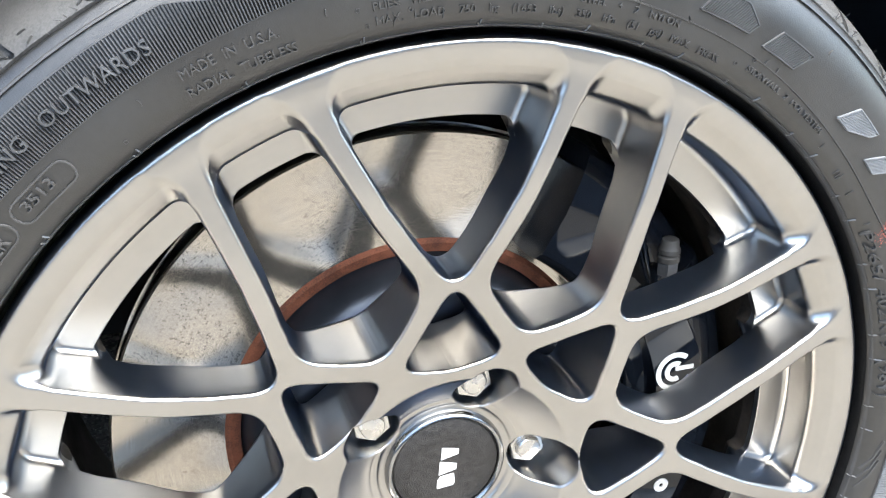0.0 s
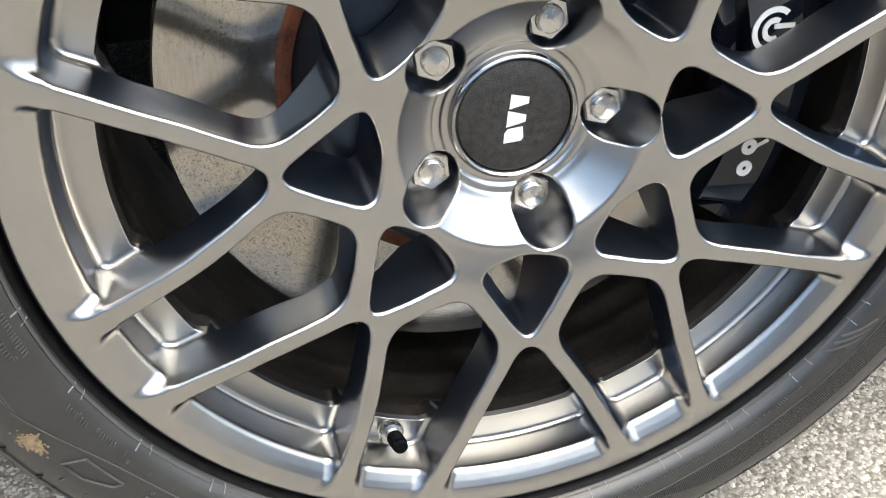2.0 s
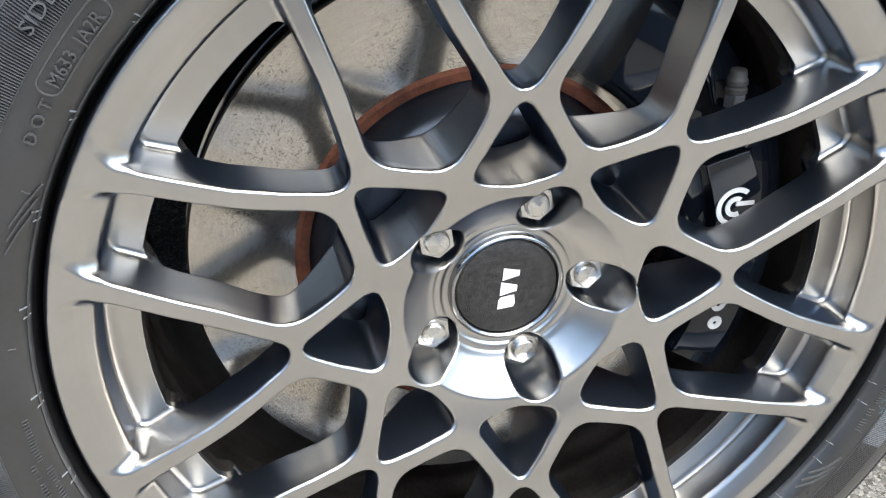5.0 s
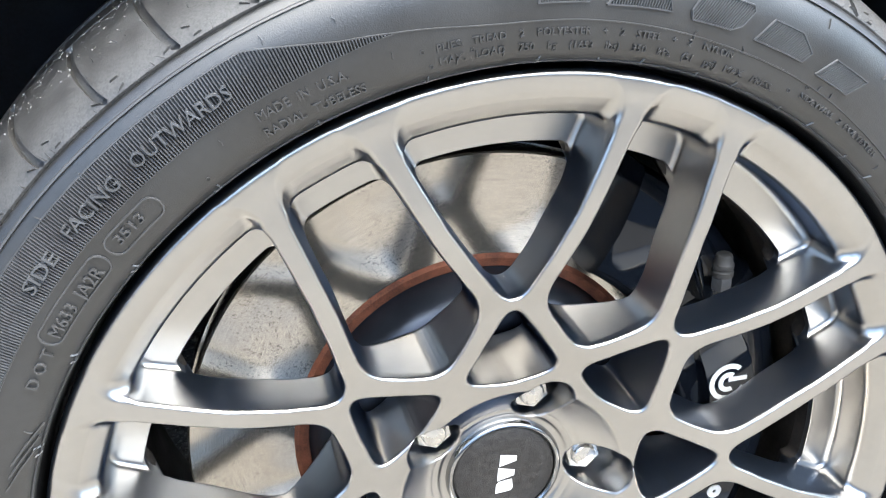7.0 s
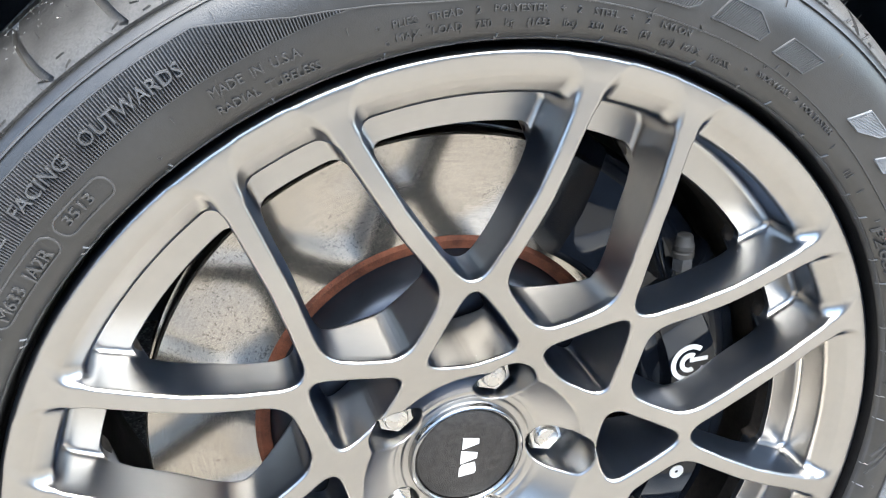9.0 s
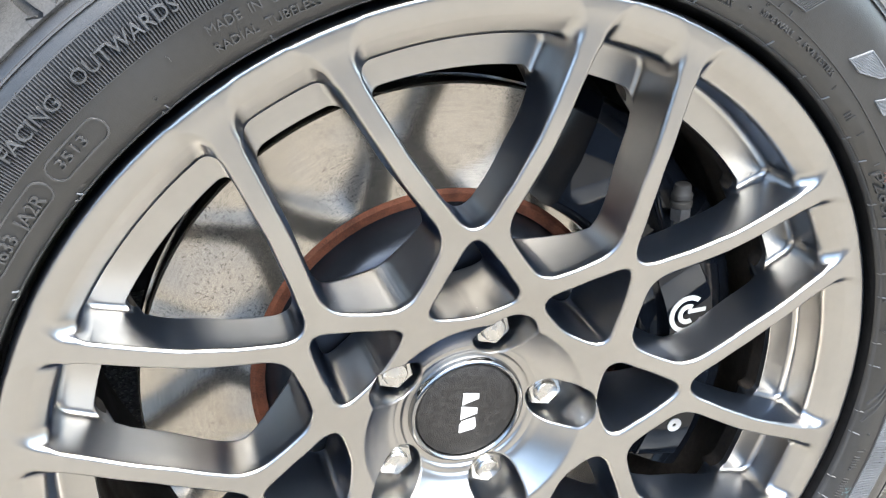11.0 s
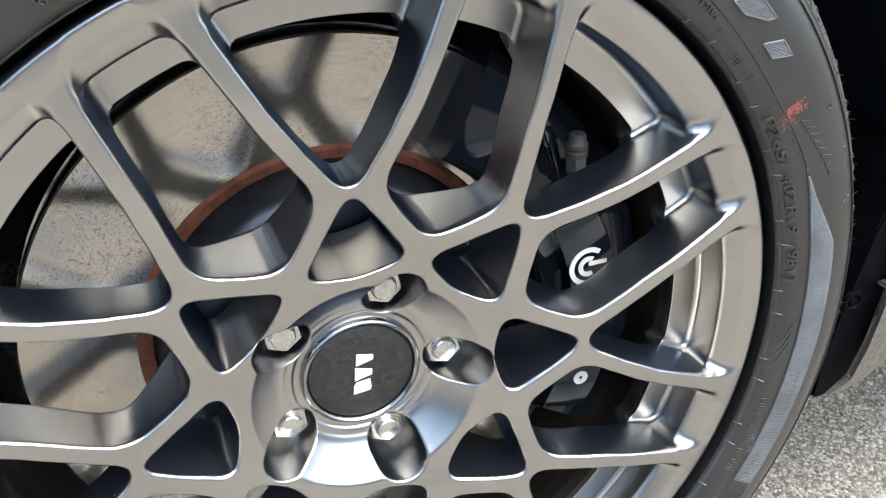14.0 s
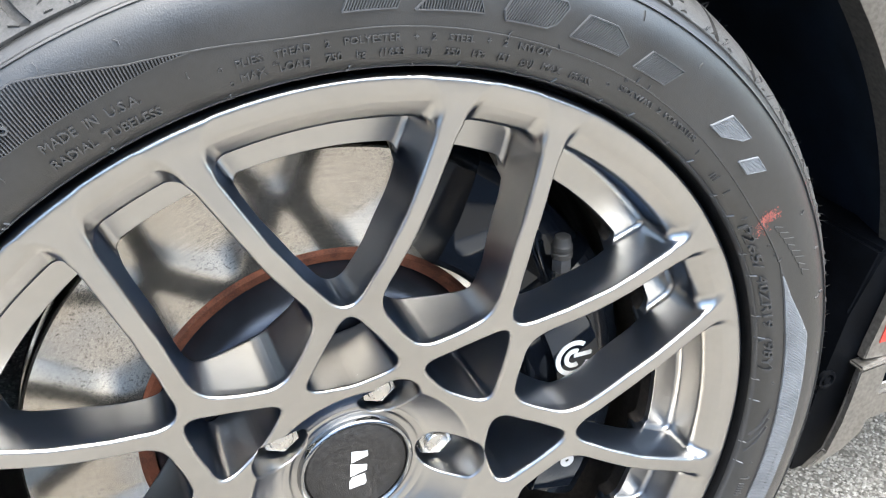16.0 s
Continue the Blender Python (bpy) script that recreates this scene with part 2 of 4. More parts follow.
box(bm_side, -3.9, -3.6, -4.496, 3.0, -0.05, 1.6, 0.01)
tagged(part("dark_wall_west", bm_side, DARKWALL), "unseen dark wall added to darken low reflections", "wall", kind="structure")
tagged(part("dark_wall_south", bm_wall, DARKWALL), "unseen dark wall added to darken low reflections", "wall", kind="structure")
tagged(part("ground", bm, GROUND, smooth=False), "light grey weathered asphalt with exposed small stones", "ground", kind="structure")

# ---- wheel ----
wheel = thing("alloy_wheel", "dark silver mesh-spoke alloy wheel on a black tyre", "wheel", (0, 0, HC))

# outlines of the openings, as radius and degrees from a spoke crossing
TRI = [(.1335, 0), (.1327, 1.1), (.1297, 2.6), (.1220, 5.3), (.1145, 8.2), (.1070, 11.3), (.1005, 14.6), (.0970, 16.0), (.0930, 16.4), (.0892, 15.2), (.0855, 11.8), (.0828, 7.2), (.0812, 3.2), (.0808, 0)]
HEX = [(.1100, 22.5), (.1105, 20.6), (.1123, 18.6), (.1180, 15.1), (.1250, 12.0), (.1320, 9.6), (.1380, 8.6), (.1440, 8.5), (.1500, 9.0), (.1600, 10.4), (.1800, 12.8), (.2000, 14.3), (.2200, 15.5), (.2400, 16.5), (.2520, 17.0), (.2600, 17.5), (.2650, 18.3), (.2780, 18.6)]
VEE = [(.1425, 0), (.1431, 1.2), (.1455, 2.5), (.1500, 3.8), (.1600, 5.7), (.1700, 7.4), (.1900, 9.9), (.2000, 10.8), (.2200, 12.2), (.2400, 13.3), (.2520, 13.7), (.2600, 13.3), (.2650, 12.6), (.2780, 12.4)]
LUG_A, LUG_R = -2.0, 0.0552
LUGS = [radians(LUG_A + 72 * i) for i in range(5)]


def xz(p):
    return np.stack([p[:, 0] * S * np.cos(np.radians(p[:, 1])), p[:, 0] * S * np.sin(np.radians(p[:, 1]))], 1)


def mirrored(half):
    other = half[::-1].copy()
    other[:, 1] *= -1
    return np.concatenate([half, other[1:-1]]) if abs(half[-1][1]) < 1e-6 else np.concatenate([other[:-1], half])


def turn(p, deg):
    c, s = math.cos(radians(deg)), math.sin(radians(deg))
    return np.stack([p[:, 0] * c - p[:, 1] * s, p[:, 0] * s + p[:, 1] * c], 1)


def opening(half):
    """An opening's outline, run on over the lip, from half of it."""
    other = half[::-1] * np.array([1, -1])
    return xz(np.concatenate([other[:-1], half]))


tri = xz(mirrored(smooth_curve(TRI, 10)))
vh = smooth_curve(VEE, 10)
hh = smooth_curve(HEX, 10)
hh[:, 1] = 22.5 - hh[:, 1]
vee, hexa = opening(vh), opening(hh)

FACE_R = np.array([.0375, .0410, .0428, .0440, .0462, .0480, .0494, .0530, .0570, .0620, .0680, .0715, .0728, .0742, .0780, .0860, .1000, .1200, .1370, .1500, .1700, .2000, .2300, .2500, .2600]) * S
FACE_Y = np.array([-.0050, -.0051, -.0056, -.0066, -.0074, -.0077, -.0087, -.0106, -.0136, -.0178, -.0232, -.0268, -.0277, -.0282, -.0290, -.0312, -.0352, -.0385, -.0401, -.0424, -.0455, -.0477, -.0468, -.0463, -.0467]) * S
FACE = smooth_curve(np.stack([FACE_R, FACE_Y], 1), 6)
BACK_R = np.array([.0700, .0800, .1120, .1260, .1400, .1600, .2020, .2100, .2170, .2500]) * S
BACK_Y = np.array([.0240, .0240, .0160, .0030, -.0080, -.0125, -.0135, -.0120, .0060, .0060])
LIP = np.array([(.2300, -.0290), (.2380, -.0333), (.2440, -.0370), (.2500, -.0412), (.2540, -.0437), (.2580, -.0455), (.2625, -.0469), (.2720, -.0490)]) * S
EDGE = 0.0024             # round of the outer edges
LEDGE_Y = -0.0120 * S     # ledge behind the lip
LEDGE_R = 0.2219 * S      # its inner edge


def inside(poly, pts):
    x, y = pts[:, 0], pts[:, 1]
    r = np.zeros(len(pts), bool)
    x0, y0 = poly[:, 0], poly[:, 1]
    x1, y1 = np.roll(x0, -1), np.roll(y0, -1)
    for i in range(len(poly)):
        c = (y0[i] > y) != (y1[i] > y)
        with np.errstate(divide="ignore", invalid="ignore"):
            r ^= c & (x < (x1[i] - x0[i]) * (y - y0[i]) / (y1[i] - y0[i]) + x0[i])
    return r


def signed_distance(poly, pts):
    """Distance to a closed outline, negative inside."""
    d = np.full(len(pts), 1.0)
    b = np.roll(poly, -1, 0)
    for p, q in zip(poly, b):
        e = q - p
        w = pts - p
        t = np.clip((w @ e) / max(e @ e, 1e-14), 0, 1)
        d = np.minimum(d, (w[:, 0] - t * e[0]) ** 2 + (w[:, 1] - t * e[1]) ** 2)
    d = np.sqrt(d)
    return np.where(inside(poly, pts), -d, d)


def table(x, lo, step, values):
    """Values on an even grid over one or two axes, read between its knots."""
    u = np.clip((x - lo) / step, 0, len(values) - 1.001)
    i = u.astype(np.int32)
    return i, (u - i).astype(np.float32)


def round_max(a, b, r):
    """What two solids share, its edge rounded by r."""
    return np.minimum(np.maximum(a, b), -r) + np.hypot(np.maximum(a + r, 0), np.maximum(b + r, 0))


# distance to the openings over half a sector, and to the turned blank's section
T_R, T_A, HALF = 0.030, 0.125, 181
tr = np.arange(0.030, 0.272, 0.0008)
ta = np.arange(HALF) * T_A
gr, ga = np.meshgrid(tr, ta, indexing="ij")
pts = np.stack([(gr * np.cos(np.radians(ga))).ravel(), (gr * np.sin(np.radians(ga))).ravel()], 1)
LONG = np.minimum(signed_distance(vee, pts), signed_distance(turn(hexa, 22.5), pts)).reshape(gr.shape).astype(np.float32)
SHORT = signed_distance(tri, pts).reshape(gr.shape).astype(np.float32)
section = [(0.0362, 0.024), (0.0362, FACE[0, 1])] + [tuple(p) for p in FACE] + [(r * S, y * S) for r, y in ((.2640, -.0467), (.2656, -.0466), (.2668, -.0461), (.2677, -.0452), (.2683, -.0440), (.2685, -.0425), (.2680, -.0300), (.2600, -.0240), (.2500, -.0100), (.2500, .0050))]
section += [(r, y) for r, y in zip(BACK_R[::-1], BACK_Y[::-1])]
B_R, B_Y, B_STEP = 0.030, -0.056, 0.0005
br, by = np.arange(B_R, 0.272, B_STEP), np.arange(B_Y, 0.040, B_STEP)
qr, qy = np.meshgrid(br, by, indexing="ij")
BLANK = signed_distance(np.array(section), np.stack([qr.ravel(), qy.ravel()], 1)).reshape(qr.shape).astype(np.float32)


def read(values, a, b, lo_a, step_a, lo_b, step_b):
    i, u = table(a, lo_a, step_a, values)
    j, w = table(b, lo_b, step_b, values[0])
    return (values[i, j] * (1 - u) + values[i + 1, j] * u) * (1 - w) + (values[i, j + 1] * (1 - u) + values[i + 1, j + 1] * u) * w


def casting(r, a, y):
    """How far a point (radius, degrees, depth) lies outside the cast wheel."""
    k = np.abs((a - SECTOR + 22.5) % 45 - 22.5)
    long = read(LONG, r, k, T_R, 0.0008, 0.0, T_A)
    short = read(SHORT, r, k, T_R, 0.0008, 0.0, T_A)
    f = read(BLANK, r, y, B_R, B_STEP, B_Y, B_STEP)
    face = np.interp(r, FACE[:, 0], FACE[:, 1]).astype(np.float32)
    depth = np.maximum(y - face, 0)
    # sunk lip between the spokes' ends
    lip = (y - np.interp(r, LIP[:, 0], LIP[:, 1]).astype(np.float32)) * 0.9
    pocket = round_max(long + 0.0004 + 0.22 * depth, lip, 0.0066)
    # opening down to the ledge, and through it
    drafted = long + 0.03 * depth
    above = round_max(round_max(drafted, r - (0.2432 * S - 0.05 * (y + 0.034)), 0.0080), (y - LEDGE_Y - 0.03 * (0.24 * S - r)) * 0.99, 0.0040)
    deep = round_max(drafted, r - LEDGE_R, 0.0075)
    hole = np.minimum(np.minimum(above, deep), short + 0.06 * depth)
    f = round_max(f, -pocket, EDGE)
    f = round_max(f, -hole, EDGE)
    # nut pockets: slots that run outward, with a scooped floor
    near = r < 0.098
    if near.any():
        rn, an, yn = r[near], a[near], y[near]
        b = np.radians((an - LUG_A + 36) % 72 - 36)
        u, w = rn * np.cos(b), rn * np.sin(b)
        t = np.clip(u, LUG_R + 0.0005, LUG_R + 0.0072)
        side = np.hypot(u - t, w) - 0.0158 + 0.06 * np.maximum(yn + 0.014, 0)
        slot = round_max(side, yn - 0.0158, 0.0060)
        f[near] = round_max(f[near], -slot, 0.0015)
    return f


def surface_net():
    """The casting's surface as quads, its points drawn onto the surface, with its normals."""
    rs = np.arange(0.0345, 0.2632, 0.00108).astype(np.float32)
    n_a = 1440
    ang = np.arange(n_a + 1) * (360 / n_a)
    ys = np.concatenate([np.arange(-0.0505, -0.0065, 0.00105), np.arange(-0.0060, 0.0290, 0.0025)]).astype(np.float32)
    nr, ny = len(rs), len(ys)
    F = np.empty((nr, n_a, ny), np.float32)
    for i in range(nr):
        A, Y = np.meshgrid(ang[:-1], ys, indexing="ij")
        F[i] = casting(np.full(A.size, rs[i], np.float32), A.ravel(), Y.ravel()).reshape(A.shape)
    ins = F < 0
    wrap = np.concatenate([ins, ins[:, :1]], 1)
    count = np.zeros((nr - 1, n_a, ny - 1), np.uint8)
    for a in (0, 1):
        for b in (0, 1):
            for c in (0, 1):
                count += wrap[a:nr - 1 + a, b:n_a + b, c:ny - 1 + c]
    act = (count > 0) & (count < 8)
    index = np.full(act.shape, -1, np.int32)
    I, J, K = np.nonzero(act)
    index[I, J, K] = np.arange(len(I))
    corner = {}
    for a in (0, 1):
        for b in (0, 1):
            for c in (0, 1):
                corner[a, b, c] = F[I + a, (J + b) % n_a, K + c]
    total, n = np.zeros((len(I), 3), np.float32), np.zeros(len(I), np.float32)
    for p in corner:
        for axis in range(3):
            if p[axis]:
                continue
            q = tuple(1 if m == axis else p[m] for m in range(3))
            f0, f1 = corner[p], corner[q]
            cut = (f0 < 0) != (f1 < 0)
            t = np.where(cut, f0 / np.where(cut, f0 - f1, 1), 0)
            for m in range(3):
                total[:, m] += np.where(cut, t if m == axis else p[m], 0)
            n += cut
    total /= n[:, None]
    r = rs[I] + total[:, 0] * (rs[I + 1] - rs[I])
    a = np.radians(ang[J] + total[:, 1] * (360 / n_a))
    y = ys[K] + total[:, 2] * (ys[K + 1] - ys[K])
    P = np.stack([r * np.cos(a), y, r * np.sin(a)], 1).astype(np.float64)

    def value(q):
        return casting(np.hypot(q[:, 0], q[:, 2]), np.degrees(np.arctan2(q[:, 2], q[:, 0])), q[:, 1])

    def slope(q, h):
        g = np.stack([value(q + h * e) - value(q - h * e) for e in np.eye(3)], 1)
        return g / np.maximum(np.linalg.norm(g, axis=1), 1e-9)[:, None]

    for _ in range(2):
        g = slope(P, 0.0005)
        P -= g * np.clip(value(P), -0.0006, 0.0006)[:, None]
    N = slope(P, 0.0005)
    quads = []
    for axis in range(3):
        lo = [slice(None)] * 3
        hi = [slice(None)] * 3
        lo[axis], hi[axis] = slice(0, -1), slice(1, None)
        s0 = ins if axis == 1 else ins[tuple(lo)]
        s1 = np.roll(ins, -1, 1) if axis == 1 else ins[tuple(hi)]
        i, j, k = np.nonzero(s0 != s1)
        flip = s0[i, j, k]
        o = [m for m in range(3) if m != axis]
        ok = np.ones(len(i), bool)
        at = np.stack([i, j, k], 1)
        for m in o:
            if m != 1:
                ok &= (at[:, m] > 0) & (at[:, m] < index.shape[m])
        if axis != 1:
            ok &= at[:, axis] < index.shape[axis]
        at, flip = at[ok], flip[ok]
        four = []
        for da, db in ((0, 0), (1, 0), (1, 1), (0, 1)):
            c = at.copy()
            c[:, o[0]] -= da
            c[:, o[1]] -= db
            c[:, 1] %= n_a
            four.append(index[c[:, 0], c[:, 1], c[:, 2]])
        q = np.stack(four, 1)
        if axis == 1:
            flip = ~flip
        q[flip] = q[flip][:, ::-1]
        quads.append(q)
    return P, N, np.concatenate(quads)


def net_part(name, P, N, quads, material, parent, label):
    used = np.unique(quads)
    back = np.full(len(P), -1, np.int64)
    back[used] = np.arange(len(used))
    q = back[quads]
    me = bpy.data.meshes.new(name)
    me.vertices.add(len(used))
    me.vertices.foreach_set("co", P[used].astype(np.float32).ravel())
    me.loops.add(len(q) * 4)
    me.loops.foreach_set("vertex_index", q.ravel().astype(np.int32))
    me.polygons.add(len(q))
    me.polygons.foreach_set("loop_start", np.arange(0, len(q) * 4, 4, dtype=np.int32))
    me.polygons.foreach_set("use_smooth", [True] * len(q))
    me.update(calc_edges=True)
    me.normals_split_custom_set_from_vertices(N[used].astype(np.float32))
    me.materials.append(material)
    ob = new(name, me)
    ob.parent = parent
    ob["label"] = label
    return ob


NET, NORMALS, QUADS = surface_net()
reach = np.hypot(NET[QUADS][:, :, 0], NET[QUADS][:, :, 2]).mean(1)
deep = NET[QUADS][:, :, 1].mean(1)
# faces turned to the back take darker, duller materials than the front
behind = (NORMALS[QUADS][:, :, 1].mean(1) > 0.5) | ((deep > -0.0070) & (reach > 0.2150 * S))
front = QUADS[(reach < 0.2425 * S) & ~behind]
net_part("spokes", NET, NORMALS, front, ALLOY, wheel, "satin dark silver crossing spokes with bright rounded edges")
net_part("spoke_back", NET, NORMALS, QUADS[(reach < 0.2425 * S) & behind & (reach < 0.2150 * S)], DULLMETAL, wheel, "dull dark back of the spokes")
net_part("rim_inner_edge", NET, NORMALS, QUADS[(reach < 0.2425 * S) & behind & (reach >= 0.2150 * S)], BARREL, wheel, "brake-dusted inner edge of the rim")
net_part("rim", NET, NORMALS, QUADS[reach >= 0.2425 * S], ALLOY, wheel, "satin silver stepped rim lip")

# specks of dust on the spokes' walls
bm = bmesh.new()
rng = random.Random(31)
sides = np.nonzero((np.abs(NORMALS[:, 1]) < 0.15) & (NET[:, 1] < -0.008) & (np.hypot(NET[:, 0], NET[:, 2]) < 0.222) & (np.hypot(NET[:, 0], NET[:, 2]) > 0.05))[0]
for _ in range(420):
    i = int(sides[rng.randrange(len(sides))])
    c = Vector(NET[i]) + Vector(NORMALS[i]) * 0.00008
    size = rng.uniform(0.00012, 0.00032)
    vs = [bm.verts.new(c + Vector([rng.uniform(-1, 1) for _ in range(3)]) * size) for _ in range(4)]
    for f in ((0, 1, 2), (0, 2, 3), (0, 3, 1), (1, 3, 2)):
        bm.faces.new([vs[k] for k in f])
tagged(part("dust_specks", bm, WHITE, wheel, "pale dusty specks on the spokes", smooth=False), kind="stuff")


def scaled(profile):
    return [(r * S, y * S) for r, y in profile]


bm = bmesh.new()
lathe(bm, scaled([(.2238, .0050), (.2254, .0180), (.2260, .0196), (.2264, .0380), (.2256, .0396), (.2255, .0460), (.2262, .0480), (.2266, .0620), (.2248, .0660), (.2247, .0740), (.2256, .0770), (.2256, .1000), (.2290, .1200), (.2310, .1900), (.2350, .2050), (.2420, .2050), (.2420, .1200), (.2330, .0900), (.2330, .0500), (.2500, -.0100), (.2600, -.0240)]), 160)
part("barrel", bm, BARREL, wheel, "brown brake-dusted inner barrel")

# centre cap with its ring
cap_ob = None
bm = bmesh.new()
lathe(bm, [(0.0, -0.0080), (0.020, -0.0080), (0.0316, -0.0076), (0.0326, -0.0070), (0.0329, -0.0058), (0.0329, 0.004)], 96)
cap_ob = part("centre_cap", bm, CAPBLACK, wheel, "scuffed black centre cap with white emblem")
# the emblem: three plain slanted white shapes that read upward
MARKS = (((-.0062, -.0150), (.0040, -.0142), (.0052, -.0120), (.0046, -.0058), (-.0040, -.0066), (-.0058, -.0090)),
         ((-.0050, -.0054), (.0060, -.0030), (.0064, .0010), (-.0042, .0042)),
         ((-.0036, .0052), (.0074, .0078), (.0076, .0114), (-.0028, .0138)))
for q in MARKS:
    bm = bmesh.new()
    lo = [bm.verts.new((x, -0.0079, z)) for x, z in q]
    hi = [bm.verts.new((x, -0.0084, z)) for x, z in q]
    bm.faces.new(hi)
    for n in range(len(q)):
        k = (n + 1) % len(q)
        bm.faces.new((lo[n], lo[k], hi[k], hi[n]))
    part("emblem_mark", bm, WHITE, cap_ob, "white slanted mark", smooth=False)
bm = bmesh.new()
lathe(bm, [(0.0331, 0.002), (0.0331, -0.0074), (0.0337, -0.0090), (0.0348, -0.0097), (0.0360, -0.0093), (0.0370, -0.0080), (0.0376, -0.0058), (0.0378, 0.004)], 128)
part("cap_ring", bm, POLISHED, wheel, "bright turned ring")


def lug_nut(angle):
    bm = bmesh.new()
    prof = [(0.0138, 0.0155), (0.0138, 0.0105), (0.0126, 0.0090), (0.0100, 0.0088)]
    lathe(bm, prof, 24)
    n = 6
    lv = []
    for r, y in ((0.0128, 0.0150), (0.0128, -0.0022), (0.0116, -0.0038)):
        lv.append([bm.verts.new((r * math.cos(radians(60 * i)), y, r * math.sin(radians(60 * i)))) for i in range(n)])
    for a, b in zip(lv, lv[1:]):
        for i in range(n):
            bm.faces.new((a[i], a[(i + 1) % n], b[(i + 1) % n], b[i]))
    bm.faces.new(lv[-1])
    bmesh.ops.bevel(bm, geom=[e for e in bm.edges if abs(e.verts[0].co.y - e.verts[1].co.y) > 0.004 and e.verts[0].co.y < 0.016 and math.hypot(e.verts[0].co.x, e.verts[0].co.z) < 0.0134], offset=0.0005, segments=2, affect="EDGES")
    nut = part("lug_nut", bm, STEEL, wheel, "stainless hex lug nut with a coned tip", smooth=False)
    bm = bmesh.new()
    lathe(bm, [(0.0088, -0.0030), (0.0076, -0.0044), (0.0075, -0.0068), (0.0068, -0.0075), (0.0, -0.0090)], 32)
    part("tip", bm, STEEL, nut, smooth=False)
    nut.location = (LUG_R * math.cos(angle), 0.0030, LUG_R * math.sin(angle))
    nut.rotation_euler = (0, 0.35 + angle * 1.7, 0)
    return nut


for a in LUGS:
    lug_nut(a)

# ---- tyre ----
TYRE = [(.2560, -.0240), (.2606, -.0250), (.2626, -.0270), (.2640, -.0330), (.2648, -.0430), (.2660, -.0490), (.2676, -.0520), (.2692, -.0540), (.2715, -.0560), (.2755, -.0580), (.2850, -.0596), (.2950, -.0602), (.3040, -.0598), (.3120, -.0578),
        (.3190, -.0540), (.3222, -.0512), (.3232, -.0490), (.3228, -.0465)]
TREAD = [(.3228, -.0470), (.3246, -.0480), (.3275, -.0455), (.3310, -.0410), (.3355, -.0330), (.3395, -.0215), (.3425, -.0080), (.3448, .0120), (.3462, .0300)]
BASE = [(.3300, -.0360), (.3350, -.0180), (.3385, .0050), (.3405, .0310), (.3462, .0330), (.3470, .0620), (.3405, .0640), (.3405, .0750)]
WALL = np.array([tuple(p) for p in smooth_curve(TYRE, 3) if .2655 < p[0] < .3221 and p[1] < -.0475])
TYRE_R, TYRE_Y = WALL[:, 0], WALL[:, 1]


def wall_y(r):
    return float(np.interp(r, TYRE_R, TYRE_Y))


def on_wall(r, deg, lift=0.0):
    a = radians(deg)
    return (r * math.cos(a), wall_y(r) - lift, r * math.sin(a))


bm = bmesh.new()
prof = [tuple(p) for p in smooth_curve(TYRE, 3)] + BASE
prof += [(r, 0.150 - y) for r, y in prof[::-1][1:]]
lathe(bm, prof, 240)
tyre = part("tyre", bm, RUBBER, wheel, "black low-profile tyre with moulded lettering")


def ridge(bm, path, width, lift):
    """A low moulded ridge along (radius, degrees) points on the side wall."""
    rows = []
    for i, (r, d) in enumerate(path):
        r0, d0 = path[max(i - 1, 0)]
        r1, d1 = path[min(i + 1, len(path) - 1)]
        u, w = r1 - r0, radians(d1 - d0) * r
        n = math.hypot(u, w) or 1.0
        nr, nd = -w / n * width / 2, math.degrees(u / n * width / 2 / r)
        rows.append([bm.verts.new(on_wall(r - nr, d - nd, -0.0004)), bm.verts.new(on_wall(r - nr * 0.6, d - nd * 0.6, lift)),
                     bm.verts.new(on_wall(r + nr * 0.6, d + nd * 0.6, lift)), bm.verts.new(on_wall(r + nr, d + nd, -0.0004))])
    for p, q in zip(rows, rows[1:]):
        for j in range(3):
            bm.faces.new((p[j], q[j], q[j + 1], p[j + 1]))
    bm.faces.new(rows[0])
    bm.faces.new(rows[-1][::-1])


def arc_text(words, r, d0, d1, height, lift=0.0018, name="lettering", material=None, r1=None):
    """Raised words along the side wall from d0 to d1 degrees, tops outward."""
    cu = bpy.data.curves.new(name, "FONT")
    cu.body, cu.size, cu.extrude, cu.resolution_u = words, 1.0, 0.5, 2
    ob = bpy.data.objects.new(name, cu)
    scene.collection.objects.link(ob)
    bpy.context.view_layer.update()
    me = bpy.data.meshes.new_from_object(ob.evaluated_get(bpy.context.evaluated_depsgraph_get()))
    bpy.data.objects.remove(ob)
    n = len(me.vertices)
    co = np.empty(n * 3)
    me.vertices.foreach_get("co", co)
    co = co.reshape(n, 3)
    x0, x1 = co[:, 0].min(), co[:, 0].max()
    cap = 0.72
    out = []
    for x, y, z in co:
        f = (x - x0) / (x1 - x0)
        out.append(on_wall(r + ((r1 or r) - r) * f + y / cap * height, d0 + (d1 - d0) * f, lift if z > 0 else -0.0005))
    me.vertices.foreach_set("co", np.array(out).ravel())
    me.materials.clear()
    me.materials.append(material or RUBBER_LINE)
    me.update()
    t = new(name, me)
    t.parent = tyre
    return t


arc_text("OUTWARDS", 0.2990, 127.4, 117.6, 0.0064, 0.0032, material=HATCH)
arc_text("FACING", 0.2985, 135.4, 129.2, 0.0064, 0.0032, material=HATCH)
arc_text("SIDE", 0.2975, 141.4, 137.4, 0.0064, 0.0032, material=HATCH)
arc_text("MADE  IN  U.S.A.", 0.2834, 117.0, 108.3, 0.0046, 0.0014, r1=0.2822)
